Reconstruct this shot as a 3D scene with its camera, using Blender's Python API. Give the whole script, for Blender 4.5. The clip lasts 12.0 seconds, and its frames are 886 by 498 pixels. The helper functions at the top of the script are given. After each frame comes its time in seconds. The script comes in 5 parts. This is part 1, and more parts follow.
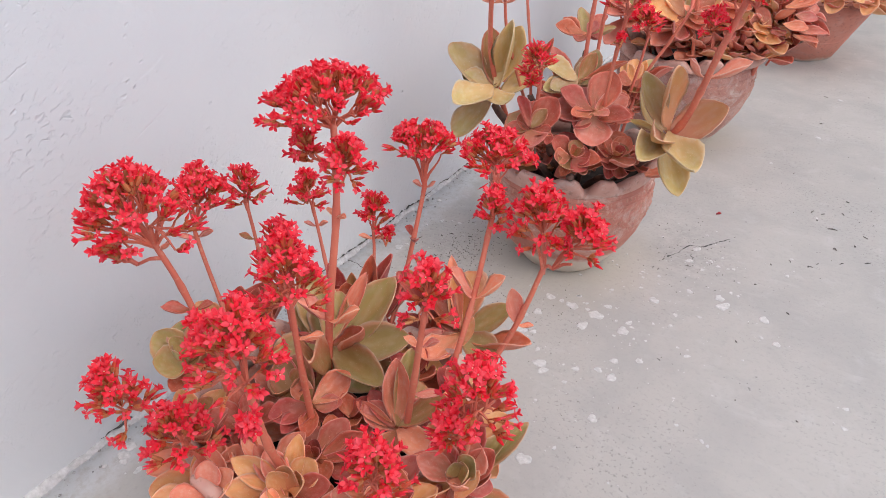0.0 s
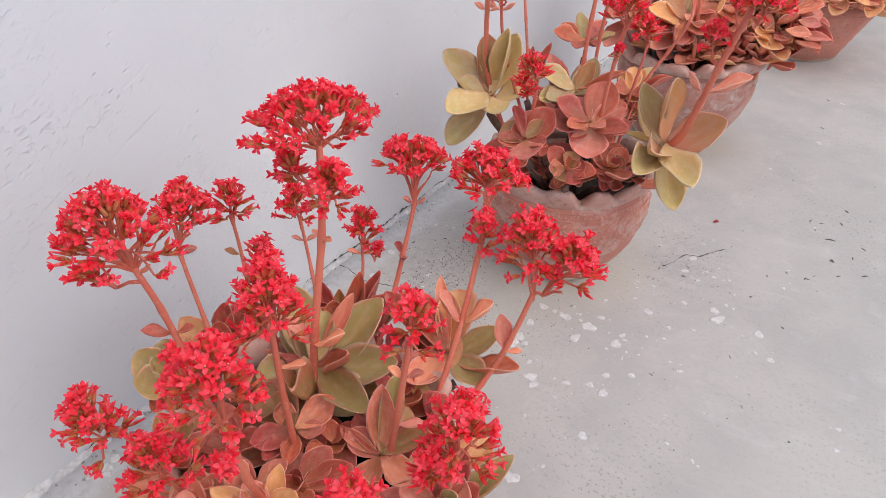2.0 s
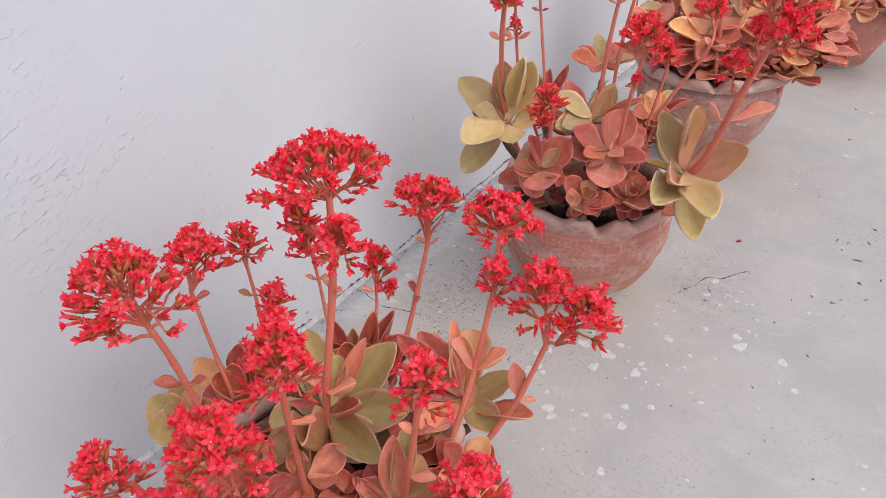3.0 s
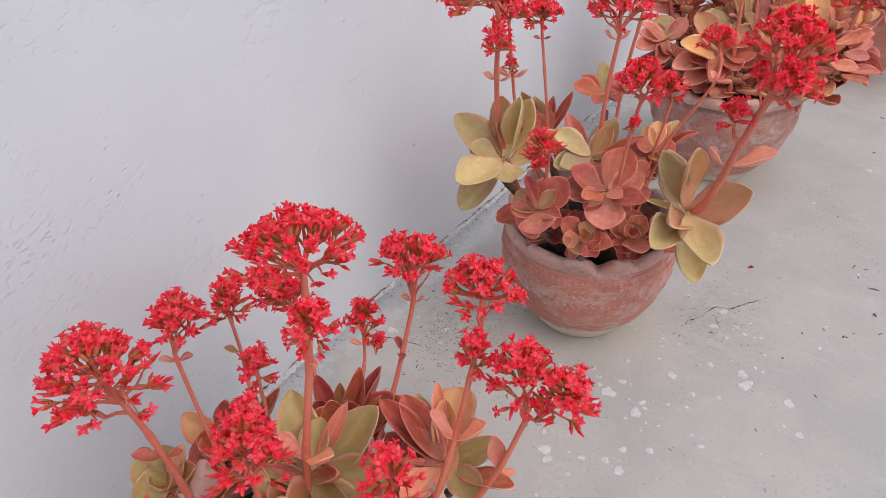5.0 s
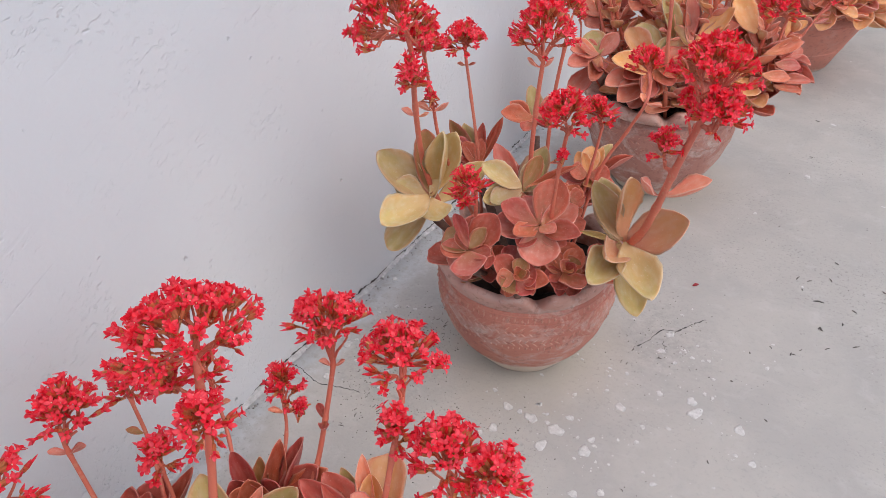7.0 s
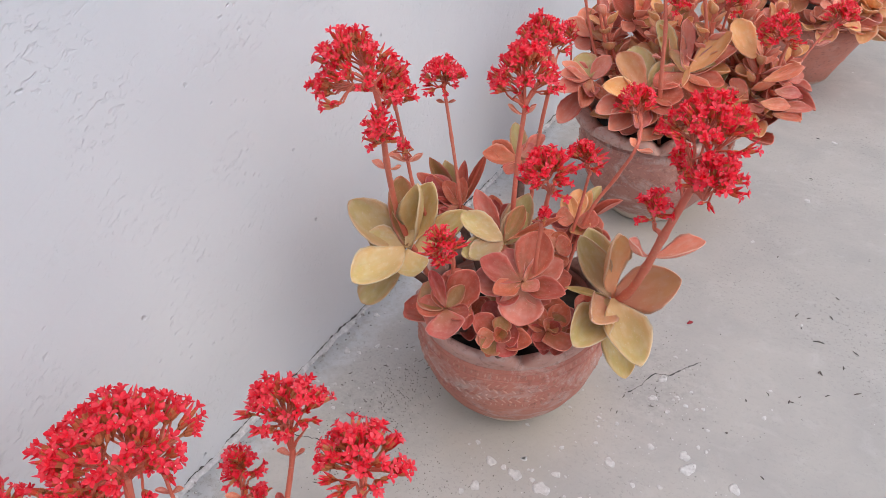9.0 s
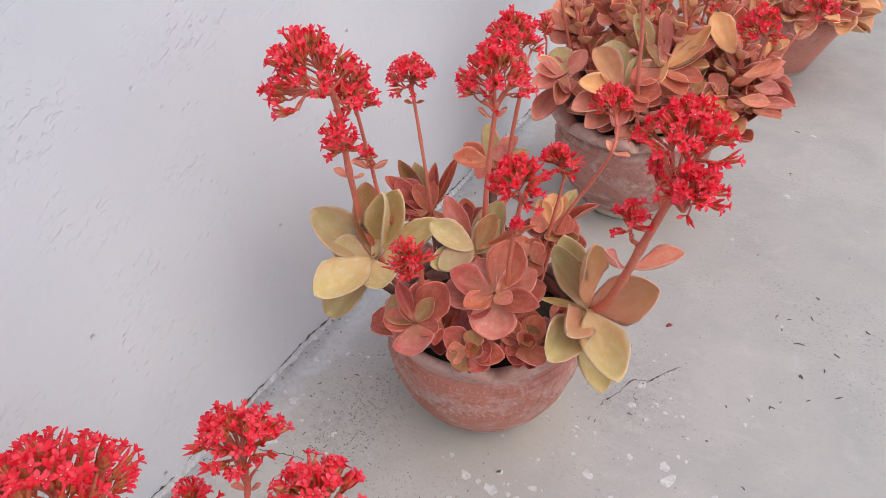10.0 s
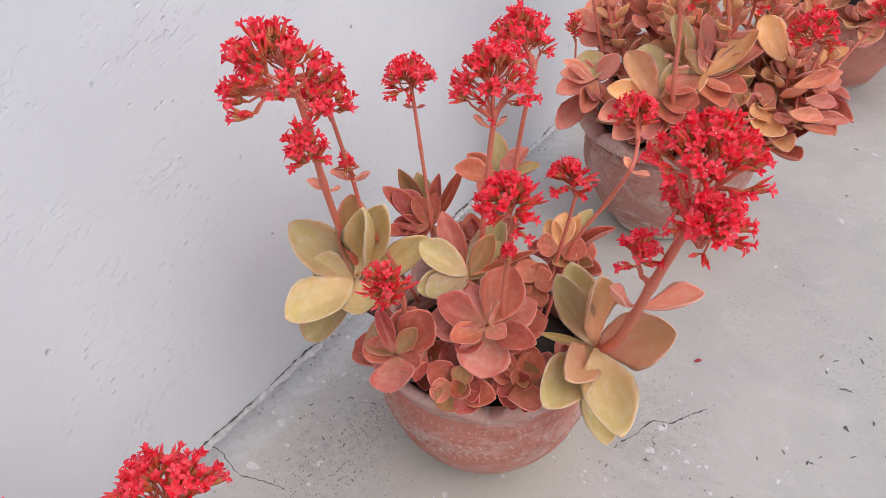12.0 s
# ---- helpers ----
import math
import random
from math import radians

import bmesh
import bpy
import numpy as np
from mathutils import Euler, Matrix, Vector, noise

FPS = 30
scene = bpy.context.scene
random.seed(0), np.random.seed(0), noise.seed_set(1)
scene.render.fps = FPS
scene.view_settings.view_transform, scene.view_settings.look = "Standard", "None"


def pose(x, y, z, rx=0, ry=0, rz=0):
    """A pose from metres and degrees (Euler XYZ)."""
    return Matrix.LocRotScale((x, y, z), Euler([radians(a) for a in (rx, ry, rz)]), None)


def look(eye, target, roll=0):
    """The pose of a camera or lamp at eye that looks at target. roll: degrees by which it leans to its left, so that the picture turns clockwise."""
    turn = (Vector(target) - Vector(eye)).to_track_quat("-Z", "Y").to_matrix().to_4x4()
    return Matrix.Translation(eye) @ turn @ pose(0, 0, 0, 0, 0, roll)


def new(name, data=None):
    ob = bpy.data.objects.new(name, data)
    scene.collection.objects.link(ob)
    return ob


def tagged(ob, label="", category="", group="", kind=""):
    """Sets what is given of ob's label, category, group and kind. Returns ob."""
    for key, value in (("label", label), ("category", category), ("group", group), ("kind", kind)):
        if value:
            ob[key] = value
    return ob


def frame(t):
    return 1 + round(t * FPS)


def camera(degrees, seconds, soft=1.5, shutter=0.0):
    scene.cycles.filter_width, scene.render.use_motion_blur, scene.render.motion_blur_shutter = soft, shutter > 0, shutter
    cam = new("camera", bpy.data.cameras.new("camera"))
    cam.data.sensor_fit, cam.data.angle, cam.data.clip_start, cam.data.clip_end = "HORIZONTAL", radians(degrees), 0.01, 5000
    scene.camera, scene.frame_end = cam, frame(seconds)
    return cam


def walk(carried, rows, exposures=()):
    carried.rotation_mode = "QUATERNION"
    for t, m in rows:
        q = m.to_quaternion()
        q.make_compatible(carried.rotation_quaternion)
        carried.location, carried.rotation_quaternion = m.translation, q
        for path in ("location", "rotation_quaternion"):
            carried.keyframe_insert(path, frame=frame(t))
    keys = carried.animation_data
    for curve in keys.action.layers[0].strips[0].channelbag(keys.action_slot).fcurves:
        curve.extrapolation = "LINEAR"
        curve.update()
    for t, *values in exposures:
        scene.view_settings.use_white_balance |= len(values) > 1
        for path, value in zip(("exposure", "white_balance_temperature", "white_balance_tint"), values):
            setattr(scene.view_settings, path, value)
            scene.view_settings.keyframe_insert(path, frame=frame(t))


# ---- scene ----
cam = camera(65.0, 12.0, soft=0.4)
PATH = [
    (0, (0.538, -0.162, 0.545), (-0.354, 1.239, -0.569), -0.2),
    (0.5, (0.54, -0.159, 0.542), (-0.365, 1.246, -0.557), 0.5),
    (1, (0.538, -0.155, 0.541), (-0.339, 1.25, -0.579), 1.8),
    (1.5, (0.54, -0.151, 0.545), (-0.34, 1.26, -0.567), 0.5),
    (2, (0.531, -0.136, 0.562), (-0.346, 1.247, -0.587), 0.7),
    (2.5, (0.523, -0.125, 0.576), (-0.37, 1.244, -0.577), 0.3),
    (3, (0.523, -0.109, 0.59), (-0.405, 1.231, -0.569), -0.9),
    (3.2, (0.521, -0.1, 0.599), (-0.424, 1.219, -0.57), -1.5),
    (4.8, (0.522, -0.053, 0.63), (-0.451, 1.199, -0.589), -2.2),
    (5, (0.526, -0.049, 0.637), (-0.449, 1.214, -0.569), -2.5),
    (5.5, (0.53, -0.037, 0.649), (-0.418, 1.241, -0.562), -2.8),
    (6, (0.536, -0.024, 0.646), (-0.384, 1.293, -0.546), -2.6),
    (6.5, (0.531, -0.005, 0.636), (-0.356, 1.333, -0.556), -2.7),
    (7, (0.52, 0.017, 0.641), (-0.364, 1.352, -0.558), -3.2),
    (7.2, (0.521, 0.025, 0.643), (-0.381, 1.368, -0.533), -3.7),
    (9, (0.5, 0.093, 0.665), (-0.371, 1.411, -0.561), -3.3),
    (9.5, (0.496, 0.109, 0.663), (-0.369, 1.419, -0.576), -3.5),
    (10, (0.49, 0.132, 0.661), (-0.324, 1.457, -0.596), -2.7),
    (10.5, (0.49, 0.149, 0.669), (-0.321, 1.497, -0.567), -2.7),
    (11, (0.493, 0.172, 0.664), (-0.351, 1.496, -0.576), -3.4),
    (11.5, (0.496, 0.189, 0.641), (-0.393, 1.474, -0.608), -2.8),
    (12, (0.495, 0.211, 0.63), (-0.433, 1.468, -0.618), -3.4),
]
EXPOSURES = [(0.0, 0.26), (3.0, 0.22), (5.0, 0.09), (7.0, 0.09), (9.5, 0.12), (11.0, 0.19), (12.0, 0.2)]
walk(cam, [(t, look(eye, target, roll)) for t, eye, target, roll in PATH], EXPOSURES)

# ---------------------------------------------------------------- light
world = bpy.data.worlds.new("sky")
scene.world = world
world.use_nodes = True
wn = world.node_tree.nodes
sky = wn.new("ShaderNodeTexSky")
sky.sky_type, sky.sun_disc = "NISHITA", False
sky.sun_elevation, sky.sun_rotation = radians(58), radians(103)
sky.dust_density, sky.air_density = 3.0, 1.0
wn["Background"].inputs["Strength"].default_value = 0.175
world.node_tree.links.new(sky.outputs["Color"], wn["Background"].inputs["Color"])

sun_data = bpy.data.lights.new("sun", "SUN")
sun_data.energy, sun_data.angle, sun_data.color = 1.0, radians(115), (1.0, 0.94, 0.86)
sun = new("sun", sun_data)
sun.matrix_world = look((3.0, -0.7, 5.0), (0, 0, 0))


# ---------------------------------------------------------------- materials
def material(name, rough=0.6):
    m = bpy.data.materials.new(name)
    m.use_nodes = True
    n, l = m.node_tree.nodes, m.node_tree.links
    b = n["Principled BSDF"]
    b.inputs["Roughness"].default_value = rough
    return m, n, l, b


def coords(n, l, scale=1.0, space="Object"):
    c = n.new("ShaderNodeTexCoord")
    mp = n.new("ShaderNodeMapping")
    mp.inputs["Scale"].default_value = (scale, scale, scale) if not isinstance(scale, tuple) else scale
    l.new(c.outputs[space], mp.inputs["Vector"])
    return mp.outputs["Vector"]


def noise_tex(n, l, vec, scale, detail=4.0, rough=0.55, dist=0.0):
    t = n.new("ShaderNodeTexNoise")
    t.inputs["Scale"].default_value, t.inputs["Detail"].default_value = scale, detail
    t.inputs["Roughness"].default_value, t.inputs["Distortion"].default_value = rough, dist
    l.new(vec, t.inputs["Vector"])
    return t.outputs["Fac"]


def ramp(n, l, fac, *stops):
    r = n.new("ShaderNodeValToRGB")
    els = r.color_ramp.elements
    while len(els) < len(stops):
        els.new(0.5)
    for e, (p, c) in zip(els, stops):
        e.position = p
        e.color = (*c, 1) if isinstance(c, tuple) else (c, c, c, 1)
    l.new(fac, r.inputs["Fac"])
    return r.outputs["Color"]


def mix(n, l, fac, a, b, mode="MIX"):
    m = n.new("ShaderNodeMix")
    m.data_type, m.blend_type = "RGBA", mode
    for s, v in (("Factor", fac), ("A", a), ("B", b)):
        i = [q for q in m.inputs if q.name == s and (q.type == "VALUE" if s == "Factor" else q.type == "RGBA")][0]
        if isinstance(v, bpy.types.NodeSocket):
            l.new(v, i)
        else:
            i.default_value = v if isinstance(v, float) else (*v, 1)
    return [q for q in m.outputs if q.type == "RGBA"][0]


def math_node(n, l, op, a, b=0.0):
    m = n.new("ShaderNodeMath")
    m.operation = op
    for i, v in enumerate((a, b)):
        if isinstance(v, bpy.types.NodeSocket):
            l.new(v, m.inputs[i])
        else:
            m.inputs[i].default_value = v
    return m.outputs[0]


def bump(n, l, b, height, strength, dist=0.002, prev=None):
    k = n.new("ShaderNodeBump")
    k.inputs["Strength"].default_value, k.inputs["Distance"].default_value = strength, dist
    l.new(height, k.inputs["Height"])
    if prev is not None:
        l.new(prev, k.inputs["Normal"])
    l.new(k.outputs["Normal"], b.inputs["Normal"])
    return k.outputs["Normal"]


def attr(n, name):
    a = n.new("ShaderNodeAttribute")
    a.attribute_name = name
    return a.outputs["Fac"]


def rand(n):
    return n.new("ShaderNodeObjectInfo").outputs["Random"]


def plaster():
    m, n, l, b = material("whitewashed_plaster", 0.8)
    v = coords(n, l)
    big = noise_tex(n, l, v, 2.2, 3)
    mid = noise_tex(n, l, v, 14, 5, 0.6)
    fine = noise_tex(n, l, v, 120, 4, 0.65)
    c = ramp(n, l, big, (0.3, (0.588, 0.615, 0.652)), (0.7, (0.68, 0.697, 0.714)))
    c = mix(n, l, ramp(n, l, mid, (0.5, 0.0), (0.75, 0.3)), c, (0.63, 0.65, 0.68))
    # small scattered pits, coloured a darker grey
    vo = n.new("ShaderNodeTexVoronoi")
    vo.inputs["Scale"].default_value = 24
    l.new(v, vo.inputs["Vector"])
    pit = ramp(n, l, math_node(n, l, "ADD", vo.outputs["Distance"], math_node(n, l, "MULTIPLY", math_node(n, l, "SUBTRACT", noise_tex(n, l, v, 180, 2), 0.5), 0.09)), (0.03, 1.0), (0.07, 0.0))
    gate = ramp(n, l, noise_tex(n, l, v, 15, 1), (0.56, 0.0), (0.61, 1.0))
    pit = math_node(n, l, "MULTIPLY", pit, gate)
    c = mix(n, l, math_node(n, l, "MULTIPLY", pit, 0.4), c, (0.34, 0.35, 0.36))
    l.new(c, b.inputs["Base Color"])

    def slant(su, sv, sw, tilt):
        """Coordinates stretched along strokes that rise to one side."""
        sp, cb = n.new("ShaderNodeSeparateXYZ"), n.new("ShaderNodeCombineXYZ")
        l.new(v, sp.inputs[0])
        l.new(math_node(n, l, "MULTIPLY", math_node(n, l, "ADD", sp.outputs["Y"], math_node(n, l, "MULTIPLY", sp.outputs["Z"], tilt)), su), cb.inputs[0])
        l.new(math_node(n, l, "MULTIPLY", math_node(n, l, "SUBTRACT", sp.outputs["Z"], math_node(n, l, "MULTIPLY", sp.outputs["Y"], tilt)), sv), cb.inputs[1])
        l.new(math_node(n, l, "MULTIPLY", sp.outputs["X"], sw), cb.inputs[2])
        return cb.outputs[0]
    # torn, crumbly places left by the float
    torn = ramp(n, l, noise_tex(n, l, slant(110.0, 190.0, 80.0, 0.35), 1.0, 3, 0.6, 0.6), (0.55, 0.0), (0.68, 1.0))
    area = ramp(n, l, noise_tex(n, l, slant(7.0, 11.0, 6.0, 0.35), 1.0, 4, 0.65), (0.44, 0.0), (0.66, 1.0))
    # short slanted nicks, lying in clusters
    nv = n.new("ShaderNodeTexVoronoi")
    nv.inputs["Scale"].default_value = 1.0
    l.new(slant(62.0, 120.0, 50.0, 0.4), nv.inputs["Vector"])
    nick = ramp(n, l, math_node(n, l, "ADD", nv.outputs["Distance"], math_node(n, l, "MULTIPLY", math_node(n, l, "SUBTRACT", fine, 0.5), 0.3)), (0.07, 1.0), (0.2, 0.0))
    nick = math_node(n, l, "MULTIPLY", nick, ramp(n, l, noise_tex(n, l, v, 9, 4, 0.7), (0.52, 0.0), (0.64, 1.0)))
    # long thin trowel lines
    line = ramp(n, l, noise_tex(n, l, slant(7.0, 130.0, 30.0, 0.45), 1.0, 2, 0.5, 0.3), (0.66, 0.0), (0.76, 1.0))
    h = math_node(n, l, "ADD", math_node(n, l, "MULTIPLY", mid, 0.3), math_node(n, l, "MULTIPLY", fine, 0.06))
    h = math_node(n, l, "ADD", h, math_node(n, l, "MULTIPLY", noise_tex(n, l, v, 50, 5, 0.7), 0.05))
    h = math_node(n, l, "SUBTRACT", h, math_node(n, l, "MULTIPLY", math_node(n, l, "MULTIPLY", torn, area), 0.14))
    h = math_node(n, l, "SUBTRACT", h, math_node(n, l, "MULTIPLY", nick, 0.17))
    h = math_node(n, l, "SUBTRACT", h, math_node(n, l, "MULTIPLY", line, 0.045))
    h = math_node(n, l, "SUBTRACT", h, math_node(n, l, "MULTIPLY", pit, 0.45))
    bump(n, l, b, h, 0.85, 0.0065)
    return m


def concrete():
    m, n, l, b = material("worn_concrete", 0.75)
    v = coords(n, l)
    big = noise_tex(n, l, v, 1.6, 3, 0.5, 0.4)
    mid = noise_tex(n, l, v, 9, 5, 0.6, 0.3)
    fine = noise_tex(n, l, v, 170, 4, 0.65)
    c = ramp(n, l, big, (0.3, (0.425, 0.411, 0.388)), (0.7, (0.478, 0.46, 0.434)))
    c = mix(n, l, ramp(n, l, mid, (0.43, 0.0), (0.62, 0.55)), c, (0.37, 0.362, 0.352))
    c = mix(n, l, ramp(n, l, noise_tex(n, l, v, 23, 5, 0.7, 0.5), (0.55, 0.0), (0.75, 0.35)), c, (0.54, 0.54, 0.535))
    c = mix(n, l, ramp(n, l, fine, (0.33, 0.3), (0.46, 0.0)), c, (0.33, 0.325, 0.32))
    # pale scuffs drawn out along the floor
    c = mix(n, l, ramp(n, l, noise_tex(n, l, coords(n, l, (9, 34, 9)), 1.0, 4, 0.6, 0.6), (0.6, 0.0), (0.78, 0.4)), c, (0.55, 0.54, 0.525))
    # slopped whitewash along the foot of the wall
    sep = n.new("ShaderNodeSeparateXYZ")
    l.new(v, sep.inputs[0])
    k = math_node(n, l, "ADD", sep.outputs["X"], math_node(n, l, "MULTIPLY", math_node(n, l, "SUBTRACT", noise_tex(n, l, v, 16, 5, 0.7), 0.5), 0.11))
    slop = math_node(n, l, "MULTIPLY", ramp(n, l, k, (0.026, 0.9), (0.056, 0.0)), ramp(n, l, noise_tex(n, l, v, 75, 4, 0.7), (0.34, 0.25), (0.52, 1.0)))
    c = mix(n, l, slop, c, (0.56, 0.575, 0.59))
    # pits, thicker in some patches
    worn = ramp(n, l, noise_tex(n, l, v, 5, 3, 0.6), (0.45, 0.06), (0.66, 1.0))
    pits = ramp(n, l, noise_tex(n, l, v, 230, 3, 0.6), (0.35, 1.0), (0.42, 0.0))
    c = mix(n, l, math_node(n, l, "MULTIPLY", math_node(n, l, "MULTIPLY", pits, worn), 0.6), c, (0.2, 0.195, 0.185))
    # dark grit lying in patches
    vo = n.new("ShaderNodeTexVoronoi")
    vo.inputs["Scale"].default_value = 150
    l.new(v, vo.inputs["Vector"])
    grit = ramp(n, l, math_node(n, l, "ADD", vo.outputs["Distance"], math_node(n, l, "MULTIPLY", noise_tex(n, l, v, 48, 3, 0.7), 0.9)), (0.47, 1.0), (0.56, 0.0))
    gate = ramp(n, l, noise_tex(n, l, v, 7, 4, 0.75), (0.5, 0.0), (0.62, 1.0))
    # two grimy stains, one round the crack and one between pot and wall
    for (x, y), reach in (((0.4, 0.7), 0.085), ((0.12, 0.5), 0.1)):
        far = n.new("ShaderNodeVectorMath")
        far.operation = "DISTANCE"
        far.inputs[1].default_value = (x, y, 0)
        l.new(v, far.inputs[0])
        k = math_node(n, l, "ADD", far.outputs["Value"], math_node(n, l, "MULTIPLY", math_node(n, l, "SUBTRACT", noise_tex(n, l, v, 22, 5, 0.7), 0.5), 0.12))
        stain = ramp(n, l, k, (reach * 0.35, 1.0), (reach, 0.0))
        c = mix(n, l, math_node(n, l, "MULTIPLY", stain, ramp(n, l, noise_tex(n, l, v, 95, 5, 0.75), (0.36, 0.55), (0.56, 0.05))), c, (0.27, 0.265, 0.255))
        gate = math_node(n, l, "MAXIMUM", gate, stain)
    # sandy dust washed out round the feet of the pots
    for x, y in ((0.262, 0.105), (0.244, 0.612), (0.257, 1.08)):
        far = n.new("ShaderNodeVectorMath")
        far.operation = "DISTANCE"
        far.inputs[1].default_value = (x, y, 0)
        l.new(v, far.inputs[0])
        k = math_node(n, l, "ADD", far.outputs["Value"], math_node(n, l, "MULTIPLY", math_node(n, l, "SUBTRACT", noise_tex(n, l, v, 14, 5, 0.65), 0.5), 0.09))
        c = mix(n, l, ramp(n, l, k, (0.08, 0.6), (0.15, 0.0)), c, (0.45, 0.41, 0.345))
    c = mix(n, l, math_node(n, l, "MULTIPLY", math_node(n, l, "MULTIPLY", grit, gate), 0.65), c, (0.17, 0.165, 0.16))
    l.new(c, b.inputs["Base Color"])
    l.new(ramp(n, l, mid, (0.3, 0.6), (0.7, 0.82)), b.inputs["Roughness"])
    h = math_node(n, l, "ADD", math_node(n, l, "MULTIPLY", mid, 0.6), math_node(n, l, "MULTIPLY", fine, 0.22))
    bump(n, l, b, h, 0.5, 0.003)
    return m


def plain(name, colour, dark, rough=0.7, scale=60.0, strength=0.25):
    """A slightly mottled, finely rough surface between two colours."""
    m, n, l, b = material(name, rough)
    v = coords(n, l)
    f = noise_tex(n, l, v, scale, 5, 0.6)
    l.new(ramp(n, l, f, (0.3, dark), (0.7, colour)), b.inputs["Base Color"])
    bump(n, l, b, f, strength, 0.001)
    return m


def terracotta(name, body, dark, chalk=0.5, line=0.0):
    m, n, l, b = material(name, 0.8)
    v = coords(n, l)
    big = noise_tex(n, l, v, 12, 4, 0.6, 0.4)
    fine = noise_tex(n, l, v, 130, 5, 0.65)
    c = ramp(n, l, big, (0.3, dark), (0.68, body))
    # chalky lime bloom, streaked round the pot
    w = noise_tex(n, l, coords(n, l, (26, 26, 38)), 1.0, 6, 0.72, 0.6)
    c = mix(n, l, math_node(n, l, "MULTIPLY", ramp(n, l, w, (0.48, 0.0), (0.68, 1.0)), chalk), c, (0.56, 0.44, 0.39))
    c = mix(n, l, ramp(n, l, fine, (0.33, 0.45), (0.46, 0.0)), c, (0.2, 0.09, 0.07))
    c = mix(n, l, ramp(n, l, noise_tex(n, l, v, 55, 5, 0.7), (0.62, 0.0), (0.72, 0.7 * chalk)), c, (0.62, 0.52, 0.47))
    if line:
        # lime crust creeping up from the foot
        sep = n.new("ShaderNodeSeparateXYZ")
        l.new(coords(n, l), sep.inputs[0])
        k = math_node(n, l, "ADD", sep.outputs["Z"], math_node(n, l, "MULTIPLY", math_node(n, l, "SUBTRACT", noise_tex(n, l, v, 30, 5, 0.7), 0.5), 0.035))
        c = mix(n, l, ramp(n, l, k, (line - 0.004, 0.9), (line + 0.006, 0.0)), c, (0.64, 0.57, 0.48))
    l.new(c, b.inputs["Base Color"])
    bump(n, l, b, math_node(n, l, "ADD", big, math_node(n, l, "MULTIPLY", fine, 0.35)), 0.35, 0.002)
    return m


def leaf_skin(name, heart, middle, margin, rough=0.5, blush=0.6, bloom=0.4, pale=(0.56, 0.4, 0.33), dirt=0.45, thin=0.14):
    """Waxy leaf: heart near the foot, middle over the blade, reddened margin, blotches of blush."""
    m, n, l, b = material(name, rough)
    v = coords(n, l)
    r = rand(n)
    rim, run = attr(n, "rim"), attr(n, "run")
    blot = noise_tex(n, l, v, 4.0, 4, 0.6, 0.5)
    fine = noise_tex(n, l, v, 75, 2, 0.6)
    c = mix(n, l, ramp(n, l, run, (0.05, 0.0), (0.75, 1.0)), heart, middle)
    c = mix(n, l, math_node(n, l, "MULTIPLY", ramp(n, l, math_node(n, l, "ADD", blot, math_node(n, l, "MULTIPLY", math_node(n, l, "SUBTRACT", r, 0.5), 0.35)), (0.4, 0.0), (0.68, 1.0)), blush), c, margin)
    e = ramp(n, l, math_node(n, l, "ADD", rim, math_node(n, l, "MULTIPLY", math_node(n, l, "SUBTRACT", blot, 0.5), 0.25)), (0.62, 0.0), (0.96, 0.9))
    c = mix(n, l, e, c, margin)
    # pale edge line: light margin colour plus a painted highlight on the thick edge
    c = mix(n, l, ramp(n, l, math_node(n, l, "ADD", rim, math_node(n, l, "MULTIPLY", math_node(n, l, "SUBTRACT", fine, 0.5), 0.06)), (0.91, 0.0), (0.97, 0.6)), c, pale)
    # pale waxy bloom and pinprick freckles
    c = mix(n, l, ramp(n, l, noise_tex(n, l, v, 5, 1.5, 0.5), (0.45, 0.0), (0.75, bloom)), c, pale)
    c = mix(n, l, ramp(n, l, noise_tex(n, l, v, 34, 2, 0.5), (0.66, 0.0), (0.72, 0.6)), c, pale)
    c = mix(n, l, ramp(n, l, noise_tex(n, l, v, 16, 5, 0.7), (0.3, dirt), (0.46, 0.0)), c, tuple(q * 0.5 for q in margin))
    hs = n.new("ShaderNodeHueSaturation")
    l.new(c, hs.inputs["Color"])
    l.new(math_node(n, l, "ADD", 0.86, math_node(n, l, "MULTIPLY", r, 0.28)), hs.inputs["Value"])
    l.new(math_node(n, l, "ADD", 0.488, math_node(n, l, "MULTIPLY", r, 0.024)), hs.inputs["Hue"])
    l.new(hs.outputs["Color"], b.inputs["Base Color"])
    l.new(ramp(n, l, blot, (0.3, rough), (0.7, rough + 0.22)), b.inputs["Roughness"])
    bump(n, l, b, math_node(n, l, "ADD", fine, math_node(n, l, "MULTIPLY", blot, 3.0)), 0.14, 0.02)
    # the flesh lets a little light through
    tr = n.new("ShaderNodeBsdfTranslucent")
    l.new(hs.outputs["Color"], tr.inputs["Color"])
    mx = n.new("ShaderNodeMixShader")
    mx.inputs["Fac"].default_value = thin
    l.new(b.outputs["BSDF"], mx.inputs[1])
    l.new(tr.outputs["BSDF"], mx.inputs[2])
    l.new(mx.outputs["Shader"], n["Material Output"].inputs["Surface"])
    return m


